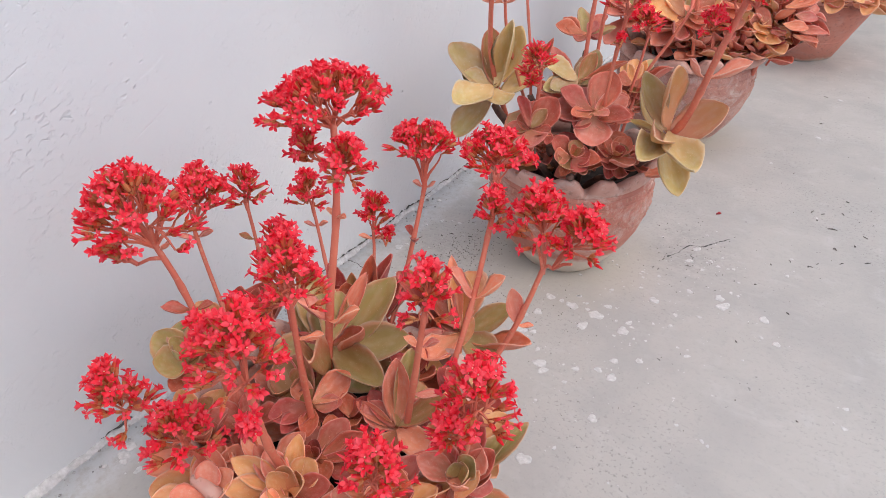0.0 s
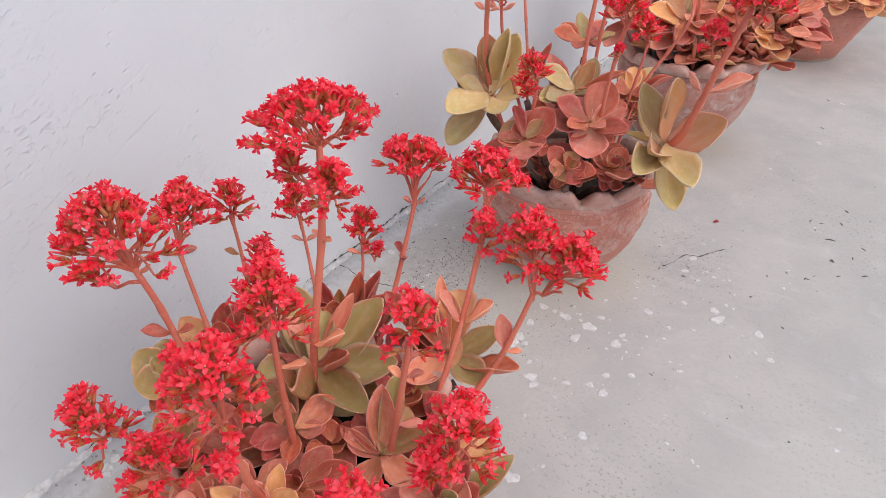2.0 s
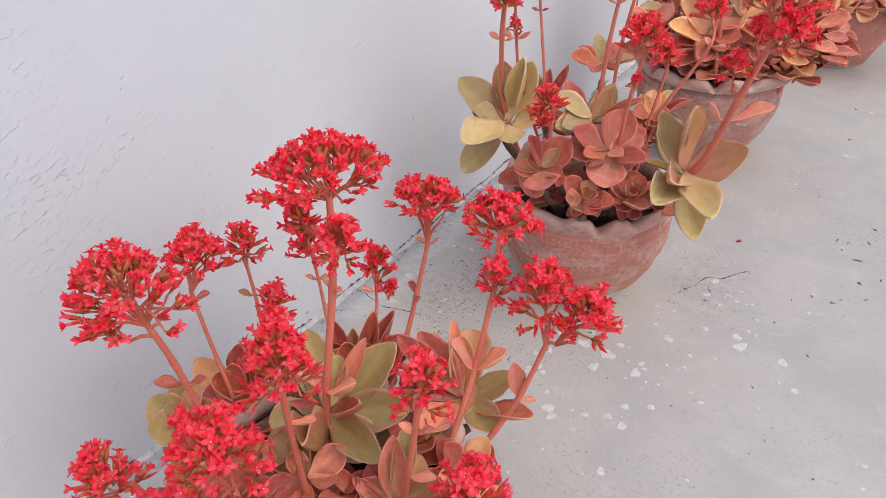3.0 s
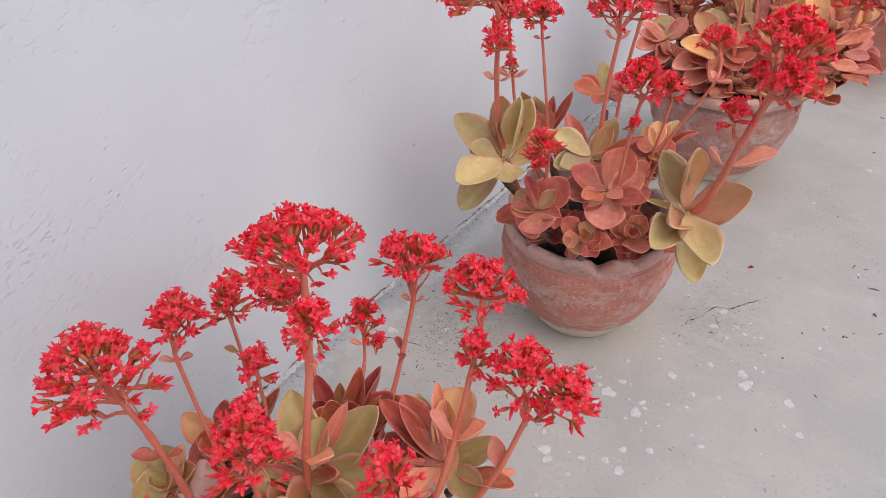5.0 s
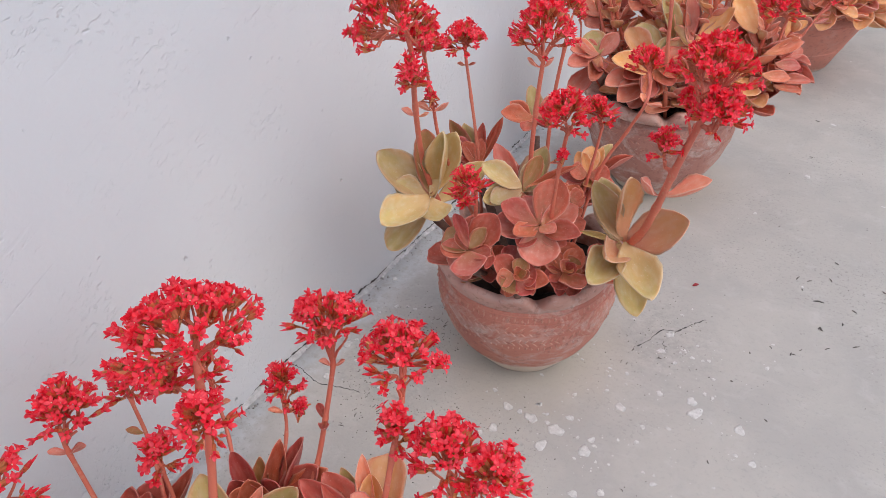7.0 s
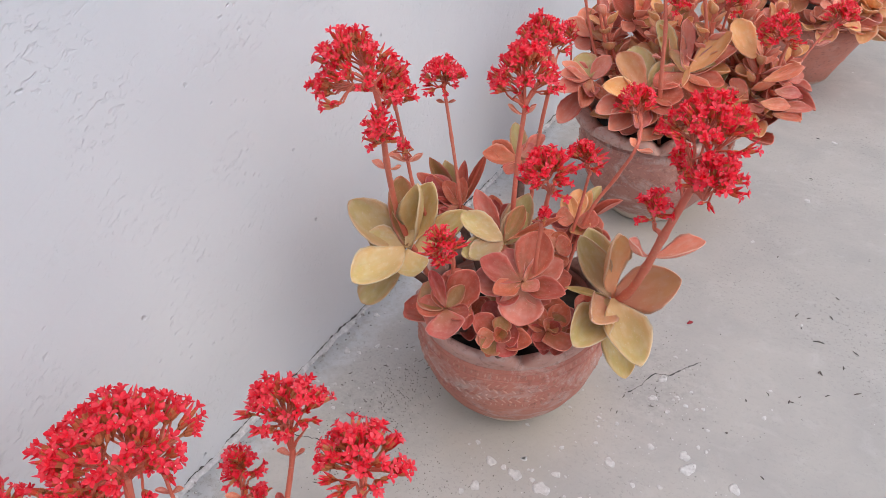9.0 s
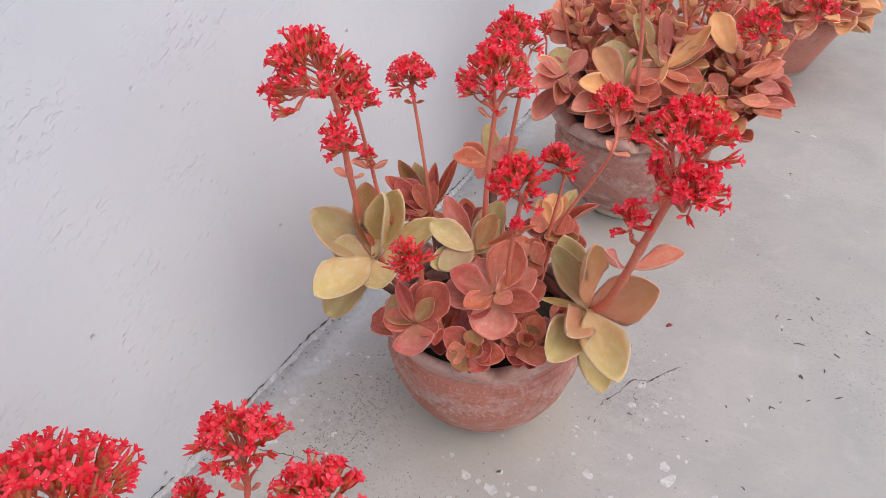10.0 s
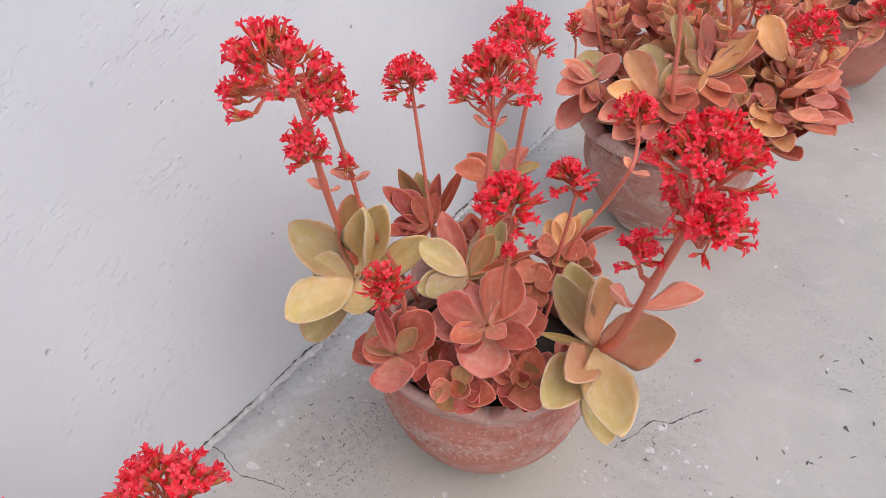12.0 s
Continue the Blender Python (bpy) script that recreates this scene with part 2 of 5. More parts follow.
def petal_skin(name, a, bcol, rough=0.5):
    m, n, l, b = material(name, rough)
    g = n.new("ShaderNodeNewGeometry")
    c = ramp(n, l, g.outputs["Random Per Island"], (0.0, a), (1.0, bcol))
    f = noise_tex(n, l, coords(n, l), 220, 2)
    c = mix(n, l, ramp(n, l, f, (0.35, 0.25), (0.5, 0.0)), c, tuple(q * 0.7 for q in a))
    l.new(c, b.inputs["Base Color"])
    # thin petals let some light through
    tr = n.new("ShaderNodeBsdfTranslucent")
    l.new(c, tr.inputs["Color"])
    mx = n.new("ShaderNodeMixShader")
    mx.inputs["Fac"].default_value = 0.54
    l.new(b.outputs["BSDF"], mx.inputs[1])
    l.new(tr.outputs["BSDF"], mx.inputs[2])
    l.new(mx.outputs["Shader"], n["Material Output"].inputs["Surface"])
    return m


def stem_skin():
    m, n, l, b = material("flower_stalk_skin", 0.5)
    v = coords(n, l)
    f = noise_tex(n, l, coords(n, l, (30, 30, 8)), 1.0, 4)
    c = ramp(n, l, f, (0.3, (0.56, 0.12, 0.08)), (0.7, (0.66, 0.2, 0.125)))
    c = mix(n, l, ramp(n, l, noise_tex(n, l, v, 300, 3), (0.55, 0.0), (0.7, 0.35)), c, (0.6, 0.38, 0.25))
    l.new(c, b.inputs["Base Color"])
    bump(n, l, b, f, 0.2, 0.001)
    return m


PLASTER, CONCRETE = plaster(), concrete()
MORTAR = plain("lime_mortar", (0.62, 0.62, 0.63), (0.36, 0.36, 0.36), 0.9, 140, 0.9)
GRIT = plain("mortar_grit", (0.5, 0.49, 0.48), (0.16, 0.155, 0.15), 0.95, 400, 0.6)
CRACK = plain("crack_dirt", (0.12, 0.115, 0.11), (0.04, 0.04, 0.04), 0.95)
PAINT = plain("dried_white_paint", (0.68, 0.675, 0.665), (0.46, 0.455, 0.445), 0.7, 210)
DEBRIS = plain("dry_plant_bits", (0.24, 0.22, 0.2), (0.09, 0.08, 0.075), 0.9)
REDBIT = plain("fallen_petal", (0.4, 0.03, 0.04), (0.2, 0.02, 0.03), 0.7)
SOIL = plain("dark_potting_soil", (0.05, 0.035, 0.028), (0.012, 0.01, 0.009), 0.95, 80, 0.9)
BARK = plain("woody_stem", (0.22, 0.13, 0.1), (0.08, 0.05, 0.04), 0.9, 120, 0.5)
CLAY = terracotta("terracotta_pink", (0.53, 0.22, 0.162), (0.41, 0.155, 0.118), 0.8, 0.036)
CLAY_WHITE = terracotta("terracotta_whitened", (0.5, 0.25, 0.2), (0.36, 0.16, 0.13), 1.0, 0.02)
RELIEF = terracotta("chalky_relief", (0.58, 0.32, 0.25), (0.46, 0.2, 0.15), 0.9)
RIMCLAY = terracotta("rubbed_rim_clay", (0.62, 0.39, 0.33), (0.48, 0.25, 0.2), 1.0)
CLAY_PLAIN = terracotta("terracotta_smooth", (0.62, 0.25, 0.185), (0.5, 0.19, 0.14), 0.25, 0.006)
OLIVE = leaf_skin("olive_leaf", (0.62, 0.4, 0.2), (0.6, 0.49, 0.205), (0.7, 0.42, 0.2), 0.32, 0.4, 0.45, (0.75, 0.675, 0.49), 0.14, thin=0.12)
PEACH = leaf_skin("peach_leaf", (0.72, 0.34, 0.21), (0.82, 0.51, 0.24), (0.82, 0.38, 0.21), 0.32, 0.4, 0.4, (0.86, 0.67, 0.47), 0.06, thin=0.12)
SAGE = leaf_skin("dull_olive_leaf", (0.43, 0.31, 0.12), (0.48, 0.405, 0.15), (0.62, 0.28, 0.15), 0.32, 0.35, 0.4, (0.66, 0.56, 0.38), 0.16, thin=0.12)
AMBER = leaf_skin("amber_leaf", (0.68, 0.3, 0.13), (0.84, 0.47, 0.2), (0.86, 0.32, 0.15), 0.3, 0.4, 0.35, (0.93, 0.7, 0.48), 0.1, thin=0.12)
SALMON = leaf_skin("salmon_leaf", (0.7, 0.25, 0.16), (0.91, 0.38, 0.25), (0.92, 0.26, 0.17), 0.3, 0.45, 0.38, (0.95, 0.66, 0.52), 0.1, thin=0.12)
RUSSET = leaf_skin("russet_leaf", (0.38, 0.13, 0.055), (0.54, 0.125, 0.08), (0.68, 0.13, 0.085), 0.32, 0.55, 0.28, (0.8, 0.42, 0.33), 0.2)
ROSE = leaf_skin("dusty_rose_leaf", (0.48, 0.2, 0.09), (0.68, 0.22, 0.155), (0.76, 0.17, 0.11), 0.32, 0.5, 0.38, (0.85, 0.52, 0.43), 0.14)
MOSS = leaf_skin("moss_red_leaf", (0.34, 0.2, 0.065), (0.44, 0.25, 0.09), (0.64, 0.18, 0.1), 0.3, 0.45, 0.25, (0.72, 0.48, 0.31), 0.16)
PETAL = petal_skin("scarlet_petal", (0.98, 0.03, 0.075), (1.0, 0.17, 0.225))
TUBE = petal_skin("orange_flower_tube", (0.76, 0.14, 0.07), (0.78, 0.46, 0.21))
BUD = petal_skin("red_bud", (0.78, 0.04, 0.06), (0.92, 0.22, 0.11))
CALYX = petal_skin("olive_red_calyx", (0.36, 0.14, 0.06), (0.5, 0.2, 0.09))
THROAT = petal_skin("pale_throat", (0.9, 0.62, 0.45), (0.95, 0.75, 0.6))
STALK = stem_skin()


# ---------------------------------------------------------------- mesh helpers
def mesh_of(name, verts, faces, mats, slots=None, smooth=True):
    me = bpy.data.meshes.new(name)
    me.from_pydata([tuple(v) for v in verts], [], faces)
    for m in mats:
        me.materials.append(m)
    if slots is not None:
        me.polygons.foreach_set("material_index", slots)
    if smooth:
        me.polygons.foreach_set("use_smooth", [True] * len(me.polygons))
    me.update()
    return me


def piece(name, me, parent=None, m=None, label="", kind=""):
    ob = new(name, me)
    if parent is not None:
        ob.parent = parent
    if m is not None:
        ob.matrix_basis = m
    return tagged(ob, label=label, kind=kind)


def thing(name, place, label, category, group=""):
    ob = new(name)
    ob.location = place
    ob.empty_display_size = 0.05
    return tagged(ob, label, category, group)


class Shell:
    """Gathers vertices, faces and material slots for one mesh."""

    def __init__(self):
        self.v, self.f, self.s = [], [], []

    def add(self, verts, faces, slot=0):
        k = len(self.v)
        self.v.extend(verts)
        self.f.extend([tuple(i + k for i in f) for f in faces])
        self.s.extend(slot if isinstance(slot, list) else [slot] * len(faces))

    def tube(self, pts, radii, sides=7, slot=0):
        pts = [Vector(p) for p in pts]
        verts, faces = [], []
        x = None
        for i, p in enumerate(pts):
            d = (pts[min(i + 1, len(pts) - 1)] - pts[max(i - 1, 0)]).normalized()
            if x is None:
                x = d.orthogonal().normalized()
            x = (x - d * x.dot(d)).normalized()
            y = d.cross(x)
            for k in range(sides):
                a = 2 * math.pi * k / sides
                verts.append(p + (x * math.cos(a) + y * math.sin(a)) * radii[i])
        for i in range(len(pts) - 1):
            for k in range(sides):
                q = (k + 1) % sides
                faces.append((i * sides + k, i * sides + q, (i + 1) * sides + q, (i + 1) * sides + k))
        faces.append(tuple(range(sides - 1, -1, -1)))
        faces.append(tuple((len(pts) - 1) * sides + k for k in range(sides)))
        self.add(verts, faces, slot)

    def done(self, name, mats, smooth=True):
        return mesh_of(name, self.v, self.f, mats, self.s, smooth)


def smooth_line(pts, steps=6):
    """Catmull-Rom through the points."""
    p = [Vector(q) for q in pts]
    p = [p[0] * 2 - p[1]] + p + [p[-1] * 2 - p[-2]]
    out = []
    for i in range(1, len(p) - 2):
        a, b, c, d = p[i - 1:i + 3]
        for k in range(steps):
            t = k / steps
            out.append(0.5 * (2 * b + (c - a) * t + (2 * a - 5 * b + 4 * c - d) * t * t + (3 * b - a - 3 * c + d) * t ** 3))
    out.append(p[-2])
    return out


# ---------------------------------------------------------------- setting
def grid_slab(name, origin, u, v, nu, nv, thick, mat, wobble, label):
    """A thick sheet whose seen face is finely uneven."""
    o, u, v = Vector(origin), Vector(u), Vector(v)
    nrm = u.cross(v).normalized()
    verts, faces = [], []
    for j in range(nv + 1):
        for i in range(nu + 1):
            p = o + u * (i / nu) + v * (j / nv)
            k = noise.noise(p * 5.0) * 0.6 + noise.noise(p * 17.0) * 0.4
            verts.append(p + nrm * wobble * k)
    for j in range(nv):
        for i in range(nu):
            a = j * (nu + 1) + i
            faces.append((a, a + 1, a + nu + 2, a + nu + 1))
    k = len(verts)
    verts += [o - nrm * thick, o + u - nrm * thick, o + u + v - nrm * thick, o + v - nrm * thick]
    edges = [list(range(0, nu + 1)), [j * (nu + 1) + nu for j in range(nv + 1)],
             [nv * (nu + 1) + i for i in range(nu, -1, -1)], [j * (nu + 1) for j in range(nv, -1, -1)]]
    for s, e in enumerate(edges):
        faces.append(tuple(reversed(e)) + (k + s, k + (s + 1) % 4))
    faces.append((k + 3, k + 2, k + 1, k))
    return piece(name, mesh_of(name, verts, faces, [mat]), label=label, kind="structure")


grid_slab("wall_west", (0, -6, -0.1), (0, 14, 0), (0, 0, 3.1), 280, 62, 0.23, PLASTER, 0.0022, "whitewashed plaster wall, uneven and pitted")
grid_slab("ground", (-60, -60, -0.08), (120, 0, 0), (0, 120, 0), 60, 60, 0.3, CONCRETE, 0.0, "grey ground round the terrace")
grid_slab("floor", (0.0, -6, 0), (7, 0, 0), (0, 14, 0), 140, 280, 0.2, CONCRETE, 0.0008, "worn grey concrete floor with paint drips")


# ---------------------------------------------------------------- pots
def lathe(profile, seg=96, wave=0, amp_r=0.0, amp_z=0.0, wave_from=0.0, phase=0.0, ring=False):
    """Turned shape; from height wave_from upward the wall swings in and out, wave times round."""
    verts, faces = [], []
    top = max(z for _, z in profile)
    for r, z in profile:
        k = max(0.0, (z - wave_from) / max(1e-6, top - wave_from)) if wave else 0.0
        for i in range(seg):
            a = 2 * math.pi * i / seg
            s = math.sin(wave * a + phase) + 0.35 * math.sin(2 * wave * a + 1.3 + phase)
            s = s * (0.75 + 0.45 * math.sin(5 * a + 2 * phase)) + 0.4 * math.sin(3 * a + phase)
            rr = r + amp_r * k * s
            verts.append((rr * math.cos(a), rr * math.sin(a), z + amp_z * k * s))
    n = len(profile)
    for j in range(n - 1):
        for i in range(seg):
            q = (i + 1) % seg
            faces.append((j * seg + i, j * seg + q, (j + 1) * seg + q, (j + 1) * seg + i))
    if ring:
        for i in range(seg):
            q = (i + 1) % seg
            faces.append(((n - 1) * seg + i, (n - 1) * seg + q, q, i))
    else:
        faces.append(tuple(range(seg - 1, -1, -1)))
        faces.append(tuple((n - 1) * seg + i for i in range(seg)))
    return verts, faces


def wall_radius(profile, z):
    for (r0, z0), (r1, z1) in zip(profile, profile[1:]):
        if z0 <= z <= z1 and z1 > z0:
            return r0 + (r1 - r0) * (z - z0) / (z1 - z0)
    return profile[-1][0]


def add_pellet(sh, p, out, along, ln, wd, hi):
    """One small raised stroke pressed into the clay wall."""
    up = out.cross(along)
    v = [p - along * ln, p - up * wd, p + along * ln, p + up * wd, p + out * hi - along * ln * 0.4, p + out * hi + along * ln * 0.4]
    sh.add(v, [(0, 1, 4), (1, 5, 4), (1, 2, 5), (2, 3, 5), (3, 4, 5), (3, 0, 4)])


def bowl_pot(place, turn, clay, label, size=1.0, rim_r=0.104, relief=True):
    pot = thing("flower_pot", place, label, "flower pot", "clay pots along the wall")
    pot.rotation_euler.z = turn
    zs = 1.08 * size
    outer = [(0.052, 0.0), (0.0565, 0.0015), (0.059, 0.005), (0.0705, 0.019), (0.085, 0.038), (0.096, 0.058), (0.1025, 0.078), (0.1055, 0.094), (0.1055, 0.108), (0.1035, 0.12), (0.1015, 0.128)]
    inner = [(0.0935, 0.128), (0.095, 0.11), (0.093, 0.09), (0.083, 0.062), (0.05, 0.03)]
    sc = [(r * size, z * zs) for r, z in outer]
    v, f = lathe(sc + [(r * size, z * zs) for r, z in inner])
    piece("body", mesh_of("body", v, f, [clay]), pot)
    lip = [(0.0995, 0.1265), (0.1018, 0.1285), (rim_r - 0.0012, 0.134), (rim_r + 0.001, 0.1395), (rim_r + 0.0015, 0.1435), (rim_r - 0.001, 0.1462), (rim_r - 0.0055, 0.1468), (0.095, 0.1435), (0.0925, 0.136), (0.093, 0.1265)]
    v, f = lathe([(r * size, z * zs) for r, z in lip], 288, 14, 0.0072, 0.0088, 0.129 * zs, ring=True)
    piece("rim", mesh_of("rim", v, f, [RIMCLAY]), pot, label="wavy pinched clay rim, rubbed pale")
    if relief:
        rnd = random.Random(5)
        for z, n, ln, wd, slant in ((0.119, 92, 0.0030, 0.0011, 82), (0.1085, 76, 0.0048, 0.0007, 40), (0.1025, 76, 0.0048, 0.0007, -40), (0.0935, 80, 0.0044, 0.0007, 42), (0.0885, 80, 0.0044, 0.0007, -42), (0.081, 96, 0.0022, 0.0009, 85)):
            sh = Shell()
            r = wall_radius(outer, z) * size
            for i in range(n):
                if rnd.random() < 0.07:
                    continue
                a = 2 * math.pi * (i + rnd.uniform(-0.15, 0.15)) / n
                out = Vector((math.cos(a), math.sin(a), 0))
                side = Vector((-math.sin(a), math.cos(a), 0))
                t = radians(slant + rnd.uniform(-8, 8))
                along = side * math.cos(t) + Vector((0, 0, 1)) * math.sin(t)
                p = out * (r - 0.0004) + Vector((0, 0, z * zs + rnd.uniform(-0.0006, 0.0006)))
                add_pellet(sh, p, out, along.normalized(), ln * rnd.uniform(0.8, 1.45), wd * rnd.uniform(1.2, 1.9), rnd.uniform(0.0014, 0.0024))
            piece("relief_band", sh.done("relief_band", [RELIEF]), pot, label="pressed band of small strokes", kind="stuff")
        for z in (0.1232, 0.1142):
            sh = Shell()
            r = wall_radius(outer, z) * size
            pts = [(r * math.cos(a), r * math.sin(a), z * zs + 0.0004 * math.sin(9 * a)) for a in [2 * math.pi * i / 90 for i in range(91)]]
            sh.tube(pts, [0.0011] * 91, 6)
            piece("cordon", sh.done("cordon", [clay]), pot, label="raised cord line round the pot")
    return pot


def bucket_pot(place, clay, label, r0, r1, h):
    pot = thing("flower_pot", place, label, "flower pot", "clay pots along the wall")
    prof = [(r0 - 0.006, 0), (r0, 0.003), (r0 + 0.3 * (r1 - r0), 0.32 * h), (r0 + 0.62 * (r1 - r0), 0.62 * h), (r0 + 0.9 * (r1 - r0), 0.88 * h)]
    v, f = lathe(prof + [(r0 + 0.9 * (r1 - r0) - 0.01, 0.88 * h), (r0 - 0.01, 0.2 * h)])
    piece("body", mesh_of("body", v, f, [clay]), pot)
    lip = [(r0 + 0.88 * (r1 - r0), 0.87 * h), (r1 - 0.002, 0.92 * h), (r1 + 0.003, 0.97 * h), (r1 + 0.001, h), (r1 - 0.006, h), (r1 - 0.014, 0.9 * h), (r0 + 0.84 * (r1 - r0), 0.86 * h)]
    v, f = lathe(lip, ring=True)
    piece("rim", mesh_of("rim", v, f, [clay]), pot, label="thick rolled clay rim")
    for z in (0.3, 0.72):
        sh = Shell()
        r = wall_radius(prof, z * h)
        pts = [(r * math.cos(a), r * math.sin(a), z * h) for a in [2 * math.pi * i / 80 for i in range(81)]]
        sh.tube(pts, [0.0012] * 81, 6)
        piece("cordon", sh.done("cordon", [clay]), pot, label="faint turned line")
    return pot


def soil_bed(place, r, z, seed):
    rnd = random.Random(seed)
    verts, faces = [(0, 0, 0.012)], []
    rings, seg = 9, 40
    for j in range(1, rings + 1):
        for i in range(seg):
            a = 2 * math.pi * i / seg
            k = j / rings
            verts.append((r * k * math.cos(a), r * k * math.sin(a), 0.012 * (1 - k * k) + rnd.uniform(-0.003, 0.003)))
    for i in range(seg):
        faces.append((0, 1 + i, 1 + (i + 1) % seg))
    for j in range(rings - 1):
        for i in range(seg):
            q = (i + 1) % seg
            faces.append((1 + j * seg + i, 1 + (j + 1) * seg + i, 1 + (j + 1) * seg + q, 1 + j * seg + q))
    k = len(verts)
    verts += [(r * 0.8 * math.cos(2 * math.pi * i / seg), r * 0.8 * math.sin(2 * math.pi * i / seg), -0.03) for i in range(seg)]
    b = 1 + (rings - 1) * seg
    for i in range(seg):
        q = (i + 1) % seg
        faces.append((b + i, k + i, k + q, b + q))
    faces.append(tuple(k + i for i in range(seg - 1, -1, -1)))
    ob = piece("soil", mesh_of("soil", verts, faces, [SOIL]), label="dark crumbly potting soil in a clay pot", kind="stuff")
    ob.location = (place[0], place[1], z)
    return tagged(ob, category="soil")


# ---------------------------------------------------------------- leaves
def leaf_mesh(name, mat, seed):
    """A fleshy spoon-shaped leaf: foot at the origin, tip at y = 1, broadest width 1, upper face to +z."""
    rnd = random.Random(seed)
    ny, nx = 13, 8
    cup, bend, twist = rnd.uniform(0.2, 0.5), rnd.uniform(0.25, 0.75), rnd.uniform(-0.18, 0.18)
    p, q = rnd.uniform(1.05, 1.4), rnd.uniform(0.58, 0.78)
    ph = rnd.uniform(0, 6)

    def half(s):
        return 0.5 * max(0.0, math.sin(math.pi * s ** p)) ** q + 0.055 * (1 - s) ** 0.5
    verts, rim, run, idx = [], [], [], {}
    for side in (1, -1):
        for j in range(ny + 1):
            s = 1 - (1 - j / ny) ** 1.5
            h = half(min(s, 0.999)) * (1 + 0.022 * math.sin(s * 42 + ph) * (s > 0.3))
            for i in range(nx + 1):
                u = 2 * i / nx - 1
                u = math.copysign(abs(u) ** 0.8, u)
                x = u * h
                edge = max(abs(u), 0.0)
                thick = 0.024 * (1 - edge ** 2) * (1 - 0.5 * s) + 0.013 * min(1.0, (1 - s) * 12 + 0.3)
                z = cup * (x * 2) ** 2 * (0.4 + 0.6 * s) + bend * (s * s - s) + twist * x * s - 0.05 * (1 - abs(u)) ** 2 * math.sin(s * 3.1)
                z += 0.035 * math.sin(6 * s + ph) * u * abs(u)
                idx[side, j, i] = len(verts)
                verts.append((x, s, z + side * thick))
                tip_edge = max(0.0, (s - 0.86) / 0.14)
                rim.append(max(edge, tip_edge))
                run.append(s)
    faces = []
    for side in (1, -1):
        for j in range(ny):
            for i in range(nx):
                f = (idx[side, j, i], idx[side, j, i + 1], idx[side, j + 1, i + 1], idx[side, j + 1, i])
                faces.append(f if side == 1 else f[::-1])
    # the fleshy edge between the upper and the lower face
    loop = [(j, 0) for j in range(ny, -1, -1)] + [(0, i) for i in range(1, nx + 1)] + [(j, nx) for j in range(1, ny + 1)] + [(ny, i) for i in range(nx - 1, 0, -1)]
    for (j0, i0), (j1, i1) in zip(loop, loop[1:] + loop[:1]):
        faces.append((idx[1, j1, i1], idx[1, j0, i0], idx[-1, j0, i0], idx[-1, j1, i1]))
    me = mesh_of(name, verts, faces, [mat])
    for nm, vals in (("rim", rim), ("run", run)):
        a = me.attributes.new(nm, "FLOAT", "POINT")
        a.data.foreach_set("value", vals)
    return me


SKINS = {"O": OLIVE, "G": SAGE, "P": PEACH, "A": AMBER, "S": SALMON, "R": RUSSET, "M": MOSS, "T": ROSE}
LEAVES = {k: [leaf_mesh("leaf_" + m.name, m, 11 * i + 3) for i in range(6)] for k, m in SKINS.items()}
pick = random.Random(17)


def leaf(plant, foot, tip, width, face, skin, name="leaf"):
    """One leaf from foot to tip (metres), its upper side turned to face."""
    foot, tip = Vector(foot), Vector(tip)
    d = tip - foot
    ln = d.length
    y = d / ln
    z = Vector(face) - y * Vector(face).dot(y)
    z = z.normalized() if z.length > 0.05 else y.orthogonal().normalized()
    x = y.cross(z)
    m = Matrix.Identity(4)
    th = ln * 0.8
    for i in range(3):
        m[i][0], m[i][1], m[i][2], m[i][3] = x[i] * width, y[i] * ln, z[i] * th, foot[i]
    ob = piece(name, pick.choice(LEAVES[skin]), plant)
    ob.matrix_basis = plant.matrix_basis.inverted() @ m if plant.type == "EMPTY" else m
    return ob


def rosette(plant, centre, face, leaves, heart=True, under=True):
    """Leaves round one shoot: (dx, dy, dz of the tip in mm from the centre, width in mm, skin)."""
    c = Vector(centre)
    axis = Vector(face).normalized()
    tier = random.Random(len(leaves) * 31 + int(1e4 * c.x))
    for dx, dy, dz, w, skin in leaves:
        d = Vector((dx, dy, dz)) / 1000
        foot = c - axis * d.length * tier.uniform(0.05, 0.42) + d * 0.04
        leaf(plant, foot, c + d * 1.05, w / 1000 * 1.16, axis + Vector((tier.uniform(-0.25, 0.25), tier.uniform(-0.25, 0.25), 0)), skin)
    # young leaves closing over the heart, and old ones beneath
    mean = sum(Vector(q[:3]).length for q in leaves) / len(leaves) / 1000
    skins = [q[4] for q in leaves]
    rnd = random.Random(int(1e4 * abs(c.x + 3 * c.y)))
    a = Vector(face).normalized()
    x = a.orthogonal().normalized()
    y = a.cross(x)
    a0 = rnd.uniform(0, 6.28)
    for i in range(8):
        inner = i < 4
        if not (heart if inner else under):
            continue
        az = a0 + i * 1.571 + (0.785 if i % 4 > 1 else 0) + rnd.uniform(-0.25, 0.25)
        el = radians(rnd.uniform(16, 38) if inner else rnd.uniform(80, 105))
        ln = mean * (rnd.uniform(0.55, 0.8) if inner else rnd.uniform(0.7, 0.9))
        d = (x * math.cos(az) + y * math.sin(az)) * math.sin(el) + a * math.cos(el)
        b = c + a * (0.002 if inner else -0.012)
        skin = rnd.choice(skins)
        if not inner:
            skin = {"M": "R", "S": "R"}.get(skin, skin)
        leaf(plant, b, b + d * ln, ln * rnd.uniform(0.56, 0.74), a, skin)


